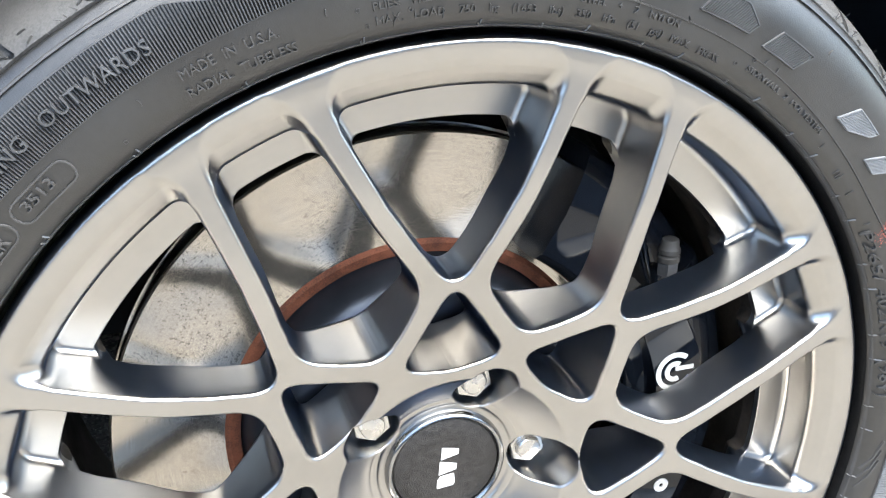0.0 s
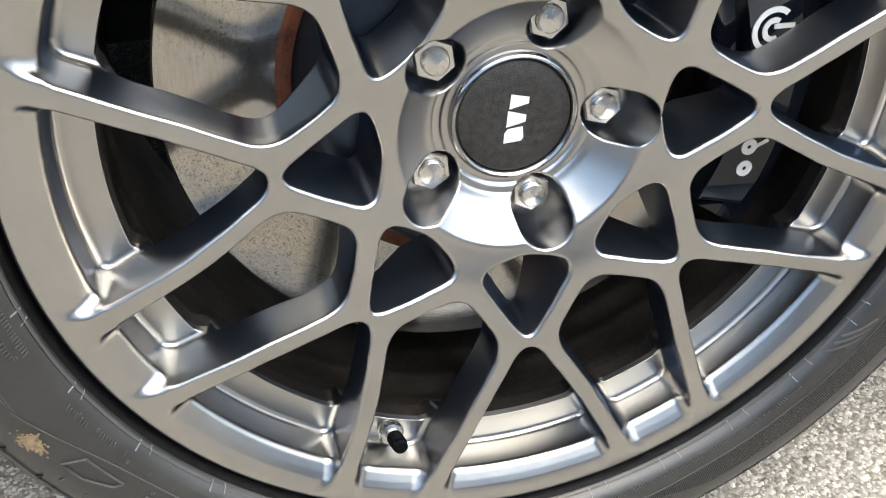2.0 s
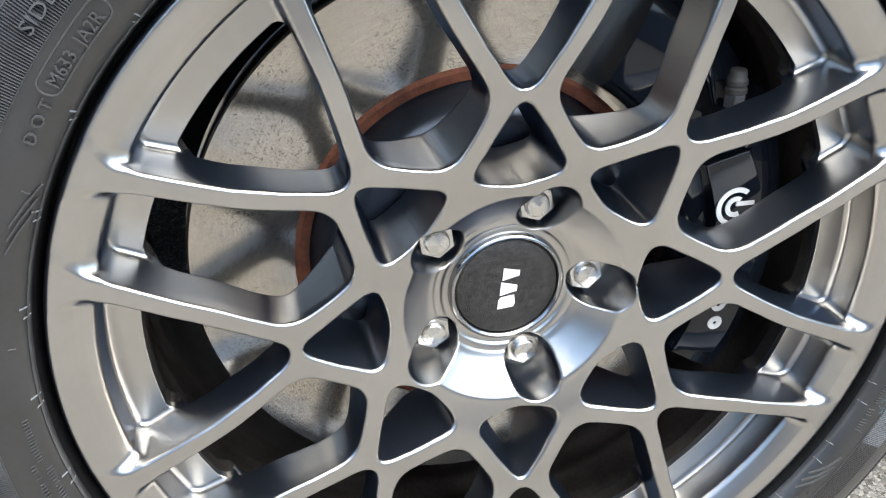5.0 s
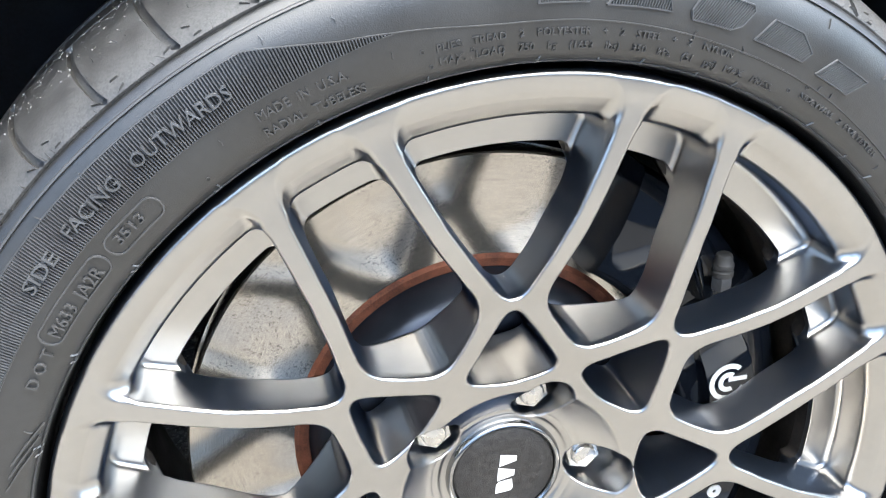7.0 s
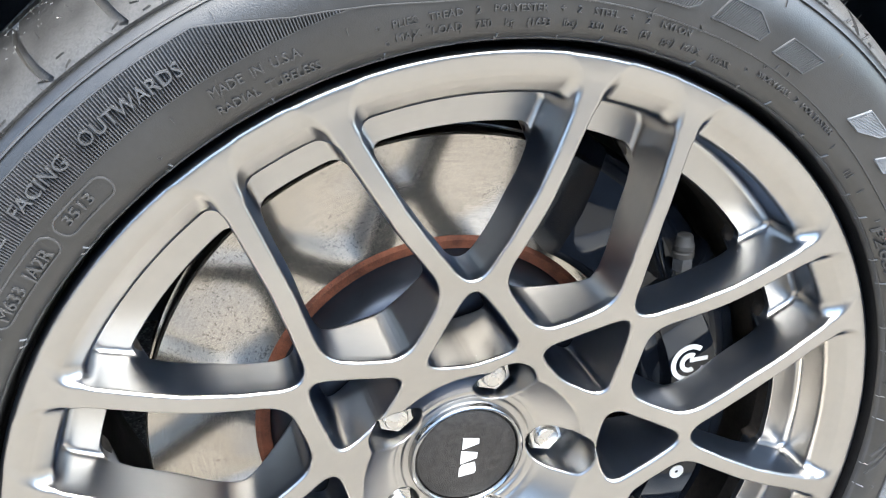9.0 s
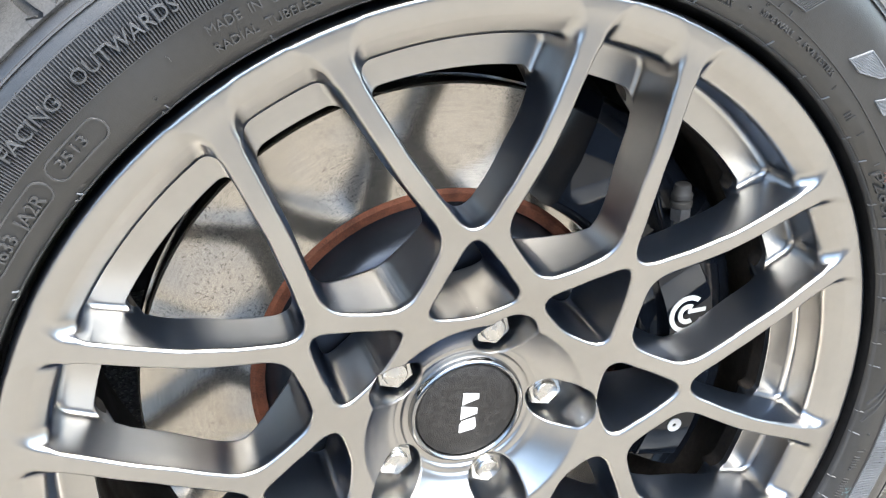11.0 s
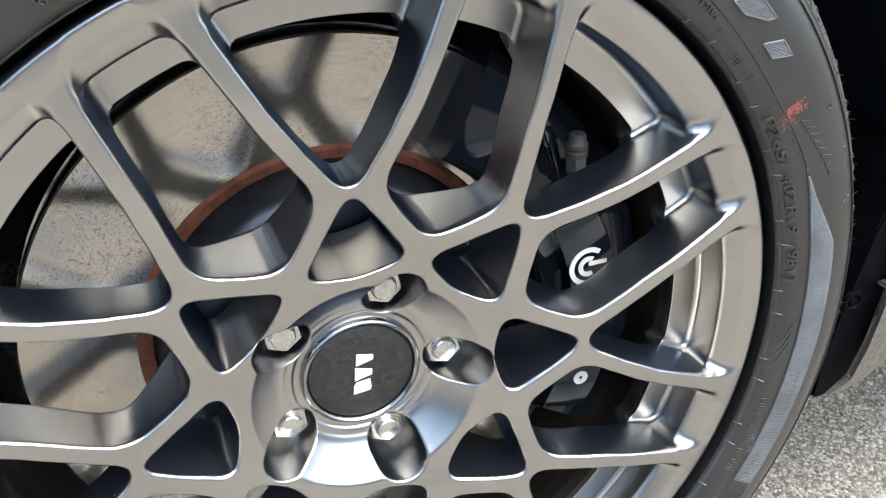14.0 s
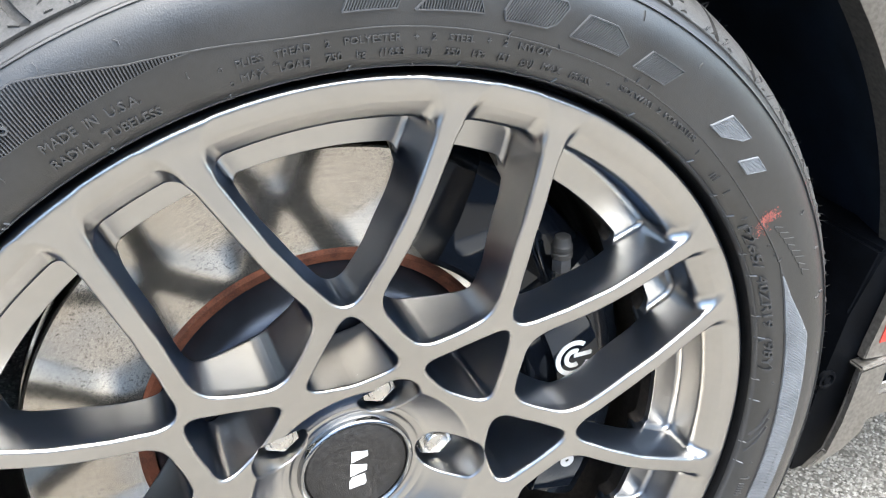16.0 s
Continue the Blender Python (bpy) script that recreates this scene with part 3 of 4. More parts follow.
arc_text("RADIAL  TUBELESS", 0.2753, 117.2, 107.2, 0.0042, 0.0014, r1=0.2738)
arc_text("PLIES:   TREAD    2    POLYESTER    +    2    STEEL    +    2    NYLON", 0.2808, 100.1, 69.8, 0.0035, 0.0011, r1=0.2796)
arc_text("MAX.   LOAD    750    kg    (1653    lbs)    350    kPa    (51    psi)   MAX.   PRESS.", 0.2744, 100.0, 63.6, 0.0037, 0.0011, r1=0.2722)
arc_text("SIDEWALL  2  POLYESTER", 0.2762, 60.3, 47.4, 0.0031, 0.0012)
arc_text("P265/", 0.2692, 31.6, 23.6, 0.0052, r1=0.2698)
arc_text("40ZR19", 0.2695, 22.4, 13.2, 0.0052)
arc_text("(98Y)", 0.2692, 11.3, 5.5, 0.0052)
arc_text("D O T", 0.2772, 150.4, 145.9, 0.0056)
arc_text("M633  JA2R", 0.2784, 144.4, 136.6, 0.0062)
arc_text("3513", 0.2808, 133.6, 130.3, 0.0050)
for d0, d1 in ((144.6, 136.4), (133.9, 129.2)):
    bm = bmesh.new()
    lo, hi = 0.2768, 0.2876
    path = [(lo, d0 + (d1 - d0) * i / 8) for i in range(9)] + [((lo + hi) / 2 + (lo - hi) / 2 * math.cos(math.pi * i / 6), d1 - 0.9 * math.sin(math.pi * i / 6)) for i in range(1, 6)]
    path += [(hi, d1 + (d0 - d1) * i / 8) for i in range(9)] + [((lo + hi) / 2 + (hi - lo) / 2 * math.cos(math.pi * i / 6), d0 + 0.9 * math.sin(math.pi * i / 6)) for i in range(1, 7)]
    ridge(bm, path, 0.0012, 0.0010)
    part("code_frame", bm, RUBBER_LINE, tyre)


SLAB = ((0, 0), (0, 1), (1, 1), (1, 0))
CUT = ((0, 0), (0, 1), (.55, 1), (1, .45), (1, 0))
WEDGE = ((0, 0), (.34, 1), (.78, 1), (1, 0))
EIGHT = ((.12, 0), (0, .3), (0, .8), (.15, 1), (.9, 1), (1, .8), (1, .2), (.88, 0))
FOOT = ((0, 0), (0, 1), (1, 1), (1, .6), (.55, 0))


def letter_block(d0, d1, lo, hi, slant, outline, material, pitch=0.26):
    """A plain slanted block of hatching with a raised edge, from d0 to d1 degrees."""
    bm = bmesh.new()

    def at(u, f):
        return (lo + (hi - lo) * f, d0 + (d1 - d0) * u - slant * f)

    path = []
    for (u0, f0), (u1, f1) in zip(outline, outline[1:] + outline[:1]):
        path += [at(u0 + (u1 - u0) * i / 4, f0 + (f1 - f0) * i / 4) for i in range(4)]
    ridge(bm, path + [path[0]], 0.0009, 0.0014)
    n = int(abs(d1 - d0) / pitch)
    for i in range(1, n):
        u = i / n
        cuts = []
        for (u0, f0), (u1, f1) in zip(outline, outline[1:] + outline[:1]):
            if (u0 > u) != (u1 > u):
                cuts.append(f0 + (f1 - f0) * (u - u0) / (u1 - u0))
        cuts.sort()
        for f0, f1 in zip(cuts[::2], cuts[1::2]):
            if f1 - f0 > 0.1:
                ridge(bm, [at(u, f0 + 0.03 + (f1 - f0 - 0.06) * k / 3) for k in range(4)], 0.0007, 0.0011)
    part("letter_block", bm, material, tyre)


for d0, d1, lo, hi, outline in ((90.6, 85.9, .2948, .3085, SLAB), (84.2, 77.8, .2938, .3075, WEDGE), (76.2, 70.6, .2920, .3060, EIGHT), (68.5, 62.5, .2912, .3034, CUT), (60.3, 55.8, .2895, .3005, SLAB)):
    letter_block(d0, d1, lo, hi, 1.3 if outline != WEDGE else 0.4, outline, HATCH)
# paler ribs: the sheen on these two blocks is painted in
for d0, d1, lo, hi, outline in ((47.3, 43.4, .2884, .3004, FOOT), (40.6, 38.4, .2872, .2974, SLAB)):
    letter_block(d0, d1, lo, hi, 1.5, outline, HATCH_SHEEN, 0.2)
for k, d in enumerate((-86.4, -93.7, -101.7, -109.2, -123.0, -128.6, -135.6, -144.2)):
    letter_block(d - (9.0 if k == 3 else 5.4), d, .2885, .2995, 1.2, (EIGHT, EIGHT, EIGHT, EIGHT, WEDGE, SLAB, WEDGE, CUT)[k], RUBBER_LINE, 99)

# hatched bands with raised borders, tapering to their tips
for tip, way, base, tall in ((103.1, 1, .2920, .0206), (22.2, -1, .2824, .0172)):
    def band(u):
        v = 98 - u
        grow = min(np.interp(u, [0, 5, 12.2, 99], [0, .30, 1, 1]), np.interp(v, [0, 5, 13, 99], [0, .22, 1, 1])) * tall
        inner = base + 0.0020 * max(0, 1 - u / 8) + 0.0030 * max(0, 1 - v / 14)
        return inner, inner + grow

    bm, faint = bmesh.new(), bmesh.new()
    for i in range(360):
        u = 0.6 + 96.8 * i / 359
        a, b = band(u)
        if b - a > 0.0012:
            ridge(faint if u > (50 if way < 0 else 60) else bm, [(a + 0.0004, tip + way * u), ((a + b) / 2, tip + way * u), (b - 0.0004, tip + way * u)], 0.00078, 0.0014)
    # thin black sheet: the shade between the ribs painted on the wall
    floor = bmesh.new()
    rows = []
    for i in range(197):
        a, b = band(98 * i / 196)
        d = tip + way * 98 * i / 196
        rows.append([floor.verts.new(on_wall(a + (b - a) * k / 4, d, 0.0002)) for k in range(5)])
    for p, q in zip(rows, rows[1:]):
        for k in range(4):
            floor.faces.new((p[k], q[k], q[k + 1], p[k + 1]))
    part("band_gap_shade", floor, BLACKRUBBER, tyre, "dark sheet painting the shade between the ribs")
    # the right band's pale rubber carries a painted sky reflection
    tagged(part("hatching", bm, HATCH if way > 0 else HATCH_SHEEN, tyre, "fine ribbed band"), kind="stuff")
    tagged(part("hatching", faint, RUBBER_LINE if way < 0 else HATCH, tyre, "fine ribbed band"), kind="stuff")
    bm = bmesh.new()
    ridge(bm, [(band(98 * i / 80)[0], tip + way * 98 * i / 80) for i in range(81)], 0.0008, 0.0007)
    ridge(bm, [(band(98 * i / 80)[1], tip + way * 98 * i / 80) for i in range(81)], 0.0008, 0.0007)
    part("band_border", bm, RUBBER_LINE, tyre)
# thin raised lines that join the bands
for knots in (((103.1, .2940), (95, .2878), (86, .2868), (78, .2856), (70, .2842), (60, .2834), (47, .2808), (35, .2800), (25, .2838), (22.2, .2848)),
              ((-75.8, .2860), (-82, .2800), (-90, .2775), (-104, .2790), (-118, .2808), (-133, .2802), (-147, .2825), (-158.9, .2968))):
    line = smooth_curve([(r, d) for d, r in knots], 10)
    bm = bmesh.new()
    ridge(bm, [tuple(q) for q in line], 0.0008, 0.0008)
    part("moulding_line", bm, RUBBER_LINE, tyre)
bm = bmesh.new()
lathe(bm, [(0.3176, -0.0530), (0.3184, -0.0556), (0.3192, -0.0550), (0.3198, -0.0520)], 200)
part("shoulder_line", bm, RUBBER_LINE, tyre)
bm = bmesh.new()
lathe(bm, [(0.2664, -0.0500), (0.2667, -0.0518), (0.2672, -0.0524), (0.2679, -0.0516)], 200)
part("bead_line", bm, RUBBER_LINE, tyre)
bm = bmesh.new()
lathe(bm, [(r - 0.0002, y - 0.0005) for r, y in ((.2630, -.0300), (.2640, -.0340), (.2648, -.0430), (.2656, -.0476))], 200)
part("bead_roll", bm, BLACKRUBBER, tyre, "black bead next to the rim")
# small flash marks at the bead
bm = bmesh.new()
ridge(bm, [(0.2660, 90.0), (0.2670, 90.1), (0.2686, 90.2)], 0.0006, 0.0014)
first = part("bead_mark", bm, FLASH_PALE, tyre)
for i in range(1, 32):
    o = new("bead_mark", first.data)
    o.parent = tyre
    o.rotation_euler = (0, -radians(11.4 * i), 0)


def bar_row(r, d0, d1, height, step=0.42):
    """Writing too fine to read: a row of plain bars."""
    bm = bmesh.new()
    n = int(abs(d1 - d0) / step)
    rng = random.Random(int(r * 1e5))
    for i in range(n):
        if rng.random() < 0.14:
            continue
        d = d0 + (d1 - d0) * (i + 0.5) / n
        w = rng.uniform(0.35, 0.7) * step
        ridge(bm, [(r + height * 0.1, d - w / 3), (r + height * rng.uniform(0.7, 1), d + w / 3)], r * radians(w) * 0.7, 0.0011)
    part("fine_print", bm, RUBBER_LINE, tyre)


for r, d0, d1, h in ((.2708, -108, -78, .0024), (.2728, -97, -45, .0026), (.2730, -156.4, -152.8, .0030), (.2722, -151.2, -146.8, .0030), (.2735, -178, -172, .0036), (.2780, -172, -164.5, .0034), (.2715, -171, -164, .0034),
                     (.2916, -9, -16, .0034), (.2888, -22.2, -26.6, .0034), (.2722, -14.6, -21.8, .0044), (.2720, -22.6, -26.8, .0044), (.2700, 42.2, 40.4, .0050), (.2705, 39.2, 37.6, .0044)):
    bar_row(r, d0, d1, h)
# direction stripes
for c in (-6.6, -36.6, 157.0):
    bm = bmesh.new()
    for k in range(3):
        ridge(bm, [(0.2690, c - 2.6 + k * 1.5), (0.2735, c - 0.4 + k * 1.5), (0.2778, c + 2.2 + k * 1.5)], 0.0012, 0.0014)
    part("direction_mark", bm, RUBBER_LINE, tyre)
# handwriting-like product mark, as plain strokes
bm = bmesh.new()
for k in range(8):
    d = 28.4 - 1.2 * k
    r = 0.2905 + 0.0014 * k
    ridge(bm, [(r - 0.0022, d + 0.35), (r + 0.0022 + 0.001 * (k % 3), d - 0.45)], 0.0009, 0.0006)
    ridge(bm, [(r - 0.0022, d + 0.35), (r - 0.0018, d - 0.5)], 0.0007, 0.0005)
part("script_strokes", bm, RUBBER_LINE, tyre)


def flecks(name, r, d, sr, sd, n, size, material, label, seed):
    """A stain: many small thin flakes scattered round a spot of the side wall."""
    bm = bmesh.new()
    rng = random.Random(seed)
    for _ in range(n):
        rr, dd = r + rng.gauss(0, sr), d + rng.gauss(0, sd)
        k = rng.randint(4, 6)
        vs = []
        ph = rng.random() * 6.3
        q = size * rng.uniform(0.3, 1.0)
        lift = rng.uniform(0.00025, 0.00045)
        for i in range(k):
            b = ph + 6.283 * i / k
            e = q * rng.uniform(0.5, 1.2)
            vs.append(bm.verts.new(on_wall(rr + e * math.cos(b) * 0.8, dd + math.degrees(e * math.sin(b) / rr), lift)))
        bm.faces.new(vs)
    tagged(part(name, bm, material, tyre, label, smooth=False), kind="stuff")


STAIN_RED = mat("red crayon mark", (0.27, 0.085, 0.07), 0.7, 0.0, 0.3, 200)
STAIN_TAN = mat("dried mud", (0.20, 0.145, 0.088), 0.9, 0.0, 0.3, 300)
STAIN_BLUE = mat("pale blue smear", (0.10, 0.145, 0.16), 0.6, 0.0, 0.3, 200)
flecks("red_mark", 0.2866, 30.6, 0.0034, 0.42, 210, 0.0008, STAIN_RED, "red crayon scribble", 3)
flecks("red_mark", 0.2800, 29.6, 0.0022, 0.50, 80, 0.0006, STAIN_RED, "red crayon scribble", 4)
flecks("mud_spot", 0.3010, -154.6, 0.0021, 0.70, 380, 0.0013, STAIN_TAN, "tan dried mud", 5)
flecks("mud_spot", 0.2985, -160.5, 0.0010, 0.25, 20, 0.0010, STAIN_TAN, "tan dried mud", 6)
flecks("blue_smear", 0.2850, -21.2, 0.0034, 0.9, 150, 0.0013, STAIN_BLUE, "pale blue smear", 7)

# thin ribs across the bead, thirty-two round the tyre, their gloss painted pale
for i in range(32):
    bm = bmesh.new()
    ridge(bm, [(0.2662, 11.25 * i), (0.2676, 11.25 * i), (0.2690, 11.25 * i), (0.2702, 11.25 * i)], 0.0008, 0.0012)
    part("bead_rib", bm, HATCH_SHEEN, tyre)

# short vent marks scattered on the side wall
bm = bmesh.new()
rng = random.Random(77)
for i in range(64):
    d, r = rng.uniform(-180, 180), rng.choice((0.2725, 0.2835, 0.3065, 0.3110))
    ln = rng.uniform(0.0022, 0.0048)
    ridge(bm, [(r, d), (r + ln / 2, d + rng.uniform(-.1, .1)), (r + ln, d + rng.uniform(-.2, .2))], 0.0006, 0.0009)
    if i % 2:
        q = rng.uniform(0.2715, 0.2860)
        ridge(bm, [(q + 0.0009 * math.cos(1.05 * k), d + 3 + math.degrees(0.0009 * math.sin(1.05 * k) / q)) for k in range(7)], 0.0004, 0.0006)
tagged(part("vent_marks", bm, RUBBER_LINE, tyre, "small moulded vent marks"), kind="stuff")

# short raised threads lying on the shoulder
bm = bmesh.new()
rng = random.Random(19)
for i in range(84):
    d, r = -55 - 120 * rng.random(), rng.uniform(0.3135, 0.3170)
    ln = rng.uniform(0.0030, 0.0055)
    lean = rng.uniform(-.25, .25)
    ridge(bm, [(r, d), (r + ln / 2, d + lean / 2), (r + ln, d + lean)], 0.0007, 0.0011)
tagged(part("moulding_threads", bm, BLACKRUBBER, tyre, "short dark moulding threads"), kind="stuff")

# fine rubber hairs on the shoulder
bm = bmesh.new()
rng = random.Random(11)
for i in range(520):
    d = rng.uniform(-180, 180)
    k = rng.choice((0, 0, 1))
    r, y = ((rng.uniform(0.3235, 0.3265), -0.0480), (rng.uniform(0.333, 0.343), -0.030))[k]
    if k:
        y = float(np.interp(r, [p[0] for p in TREAD], [p[1] for p in TREAD]))
    c = Vector((r * math.cos(radians(d)), y, r * math.sin(radians(d))))
    out = Vector((math.cos(radians(d)), -0.7, math.sin(radians(d)))).normalized()
    out = (out + Vector((rng.uniform(-.5, .5), rng.uniform(-.3, .3), rng.uniform(-.5, .5)))).normalized()
    side = out.orthogonal().normalized() * 0.00028
    up = out.cross(side).normalized() * 0.00028
    length = rng.uniform(0.0015, 0.0048)
    base = [bm.verts.new(c - out * 0.001 + side), bm.verts.new(c - out * 0.001 - side * 0.5 + up), bm.verts.new(c - out * 0.001 - side * 0.5 - up)]
    tipv = bm.verts.new(c + out * length)
    for i0 in range(3):
        bm.faces.new((base[i0], base[(i0 + 1) % 3], tipv))
tagged(part("rubber_hairs", bm, RUBBER_LINE, tyre, "short moulding hairs", smooth=False), kind="stuff")

# shoulder blocks of the tread, parted by narrow slanted grooves
PITCH = 360 / 53


def tread_block_mesh():
    bm = bmesh.new()
    sm = smooth_curve(TREAD, 2)
    n = 6
    rows = []
    for i, (r, y) in enumerate(sm):
        f = i / (len(sm) - 1)
        lean = 2.2 * f
        g = 0.74 if f > 0.14 else 0.06
        rows.append([])
        for j in range(n + 1):
            d = radians(lean + (-PITCH / 2 + g / 2) + (PITCH - g) * j / n)
            rows[-1].append(bm.verts.new((r * math.cos(d), y, r * math.sin(d))))
    low = []
    for row in rows:
        low.append([])
        for j in (0, n):
            v = row[j].co
            k = 1 - 0.0034 / math.hypot(v.x, v.z)
            low[-1].append(bm.verts.new((v.x * k, v.y + 0.0030, v.z * k)))
    for a, b, c, e in zip(rows, rows[1:], low, low[1:]):
        for j in range(n):
            bm.faces.new((a[j], a[j + 1], b[j + 1], b[j]))
        bm.faces.new((a[0], b[0], e[0], c[0]))
        bm.faces.new((a[n], c[1], e[1], b[n]))
    return bm


bm = bmesh.new()
lathe(bm, [(r - 0.0026, y + 0.0024) for r, y in smooth_curve(TREAD, 2)], 200)
part("groove_floor", bm, PALETREAD, tyre)
first = part("tread_block", tread_block_mesh(), PALETREAD, tyre)
for i in range(1, 53):
    o = new("tread_block", first.data)
    o.parent = tyre
    o.rotation_euler = (0, -radians(PITCH * i), 0)
# short slits on the shoulder blocks
bm = bmesh.new()
rng = random.Random(5)
for i in range(53):
    for du, r, ln in ((1.1, 0.3270, 0.0050), (-1.0, 0.3300, 0.0045), (-1.5, 0.3262, 0.004)):
        d = PITCH * i + PITCH / 2 + du + rng.uniform(-.2, .2)
        y = float(np.interp(r, [p[0] for p in TREAD[1:]], [p[1] for p in TREAD[1:]]))
        c = Vector((r * math.cos(radians(d)), y - 0.0002, r * math.sin(radians(d))))
        tan = Vector((-math.sin(radians(d)), 0, math.cos(radians(d))))
        rad = Vector((math.cos(radians(d)), 0.8, math.sin(radians(d)))).normalized()
        t1 = (tan * 0.8 + rad * rng.uniform(-.5, .5)).normalized() * ln / 2
        w = rad * 0.0005
        up = Vector((math.cos(radians(d)) * 0.6, -0.8, math.sin(radians(d)) * 0.6)).normalized() * 0.0009
        vs = [bm.verts.new(c + t1 + w), bm.verts.new(c - t1 + w), bm.verts.new(c - t1 - w), bm.verts.new(c + t1 - w)]
        tp = [bm.verts.new(c + t1 * 0.7 + up), bm.verts.new(c - t1 * 0.7 + up)]
        bm.faces.new((vs[0], vs[1], tp[1], tp[0]))
        bm.faces.new((vs[2], vs[3], tp[0], tp[1]))
        bm.faces.new((vs[1], vs[2], tp[1]))
        bm.faces.new((vs[3], vs[0], tp[0]))
tagged(part("moulding_nibs", bm, RUBBER_LINE, tyre, "short raised rubber nibs", smooth=False), kind="stuff")

# grit caught on the crown of the tread
bm = bmesh.new()
rng = random.Random(21)
for i in range(2600):
    d = radians(rng.uniform(60, 165))
    y = min(0.062, max(-0.02, rng.gauss(0.022, 0.02)))
    r = float(np.interp(y, [p[1] for p in TREAD[1:]] + [0.062], [p[0] for p in TREAD[1:]] + [0.3470])) + 0.0001
    c = Vector((r * math.cos(d), y, r * math.sin(d)))
    s = rng.uniform(0.0002, 0.0007)
    q = [bm.verts.new(c + Vector((rng.uniform(-1, 1), rng.uniform(-1, 1), rng.uniform(-1, 1))) * s) for _ in range(4)]
    for a, b2, c2 in ((0, 1, 2), (0, 2, 3), (0, 3, 1), (1, 3, 2)):
        bm.faces.new((q[a], q[b2], q[c2]))
GRIT = mat("pale grit", (0.33, 0.32, 0.30), 0.8)
tagged(part("grit", bm, GRIT, tyre, "pale grit on the tread", smooth=False), kind="stuff")

# valve at the foot of the wheel
VA = radians(-110.3)
bm = bmesh.new()
lathe(bm, [(0.0, 0.004), (0.0075, 0.004), (0.0082, 0.0), (0.0082, -0.0025), (0.0070, -0.0045), (0.0045, -0.0050), (0.0045, -0.010), (0.0, -0.010)], 28)
valve = part("valve", bm, STEEL, wheel, "steel valve with a black cap")
bm = bmesh.new()
prof = [(0.0044, -0.0085), (0.0052, -0.0090)]
for i in range(7):
    prof += [(0.0052, -0.0100 - 0.0016 * i), (0.0047, -0.0106 - 0.0016 * i)]
prof += [(0.0050, -0.0212), (0.0046, -0.0232), (0.0030, -0.0238), (0.0026, -0.0232), (0.0, -0.0232)]
lathe(bm, prof, 24)
part("valve_cap", bm, GUARD, valve, "ribbed black valve cap")
valve.location = (0.2225 * math.cos(VA), -0.0165, 0.2225 * math.sin(VA))
valve.rotation_euler = (radians(-18), 0, radians(6))

# ---- brake ----
BY = 0.0515
brake_disc = thing("brake_disc", "ground steel brake disc with a rusty hat edge", "brake disc", (0, 0, HC))
bm = bmesh.new()
lathe(bm, [(0.1245, BY), (0.1600, BY), (0.1900, BY), (0.1912, BY + 0.001), (0.1913, BY + 0.011), (0.185, BY + 0.012), (0.185, BY + 0.021), (0.1913, BY + 0.022), (0.1913, BY + 0.033), (0.12, BY + 0.034)], 160)
part("friction_ring", bm, DISC, brake_disc, "brushed steel ring with turning marks")
bm = bmesh.new()
lathe(bm, [(0.1246, BY + 0.0005), (0.1215, BY - 0.0015), (0.1150, BY + 0.001), (0.1146, BY + 0.004)], 128)
part("rust_ring", bm, RUST, brake_disc, "rusty orange ring")
bm = bmesh.new()
lathe(bm, [(0.1150, BY + 0.006), (0.1120, BY - 0.004), (0.1090, BY - 0.016), (0.1040, BY - 0.023), (0.0960, BY - 0.026), (0.07, BY - 0.026), (0.0, BY - 0.026)], 128)
part("hat", bm, DARKSTEEL, brake_disc, "dark steel hat")

caliper = thing("brake_caliper", "gloss black multi-piston brake caliper with white marks", "brake caliper", (0, 0, HC))
bm = bmesh.new()
lathe(bm, [(0.1290, 0.0260), (0.1300, 0.0170), (0.1330, 0.0125), (0.1375, 0.0105), (0.1780, 0.0105), (0.1880, 0.0125), (0.1970, 0.0150), (0.2040, 0.0190), (0.2065, 0.0260), (0.2070, 0.1100), (0.1290, 0.1100)], 40, -32, 31, closed=True)
part("body", bm, GLOSSBLACK, caliper, "gloss black cast body")
bm = bmesh.new()
lathe(bm, [(0.1300, 0.0340), (0.1320, 0.0240), (0.1370, 0.0190), (0.1640, 0.0180), (0.1740, 0.0200), (0.1900, 0.0240), (0.2020, 0.0290), (0.2050, 0.0350), (0.2050, 0.1050), (0.1300, 0.1050)], 30, 30, 60, closed=True)
part("end_bridge", bm, GLOSSBLACK, caliper)


def plate(name, pts, y0, y1, edge, material, label=""):
    """A raised piece of the caliper: an outline in x and z with rounded front edges."""
    bm = bmesh.new()
    f = [bm.verts.new((x, y0, z)) for x, z in pts]
    g = [bm.verts.new((x, y1, z)) for x, z in pts]
    bm.faces.new(f)
    n = len(pts)
    for i in range(n):
        bm.faces.new((f[i], f[(i + 1) % n], g[(i + 1) % n], g[i]))
    bmesh.ops.bevel(bm, geom=[e for e in bm.edges if abs(e.verts[0].co.y - y0) < 1e-6 and abs(e.verts[1].co.y - y0) < 1e-6], offset=edge, segments=3, affect="EDGES", profile=0.5)
    return part(name, bm, material, caliper, label)


def arc(r, d0, d1, n):
    return [(r * math.cos(radians(d0 + (d1 - d0) * i / n)), r * math.sin(radians(d0 + (d1 - d0) * i / n))) for i in range(n + 1)]


plate("face_panel", arc(0.1450, -30.0, 27.0, 16) + [(0.1590, 0.0735)] + arc(0.1775, 20.0, -21.0, 12) + [(0.1582, -0.0806)], -0.0020, 0.0120, 0.0016, GLOSSBLACK, "flat gloss black raised face")
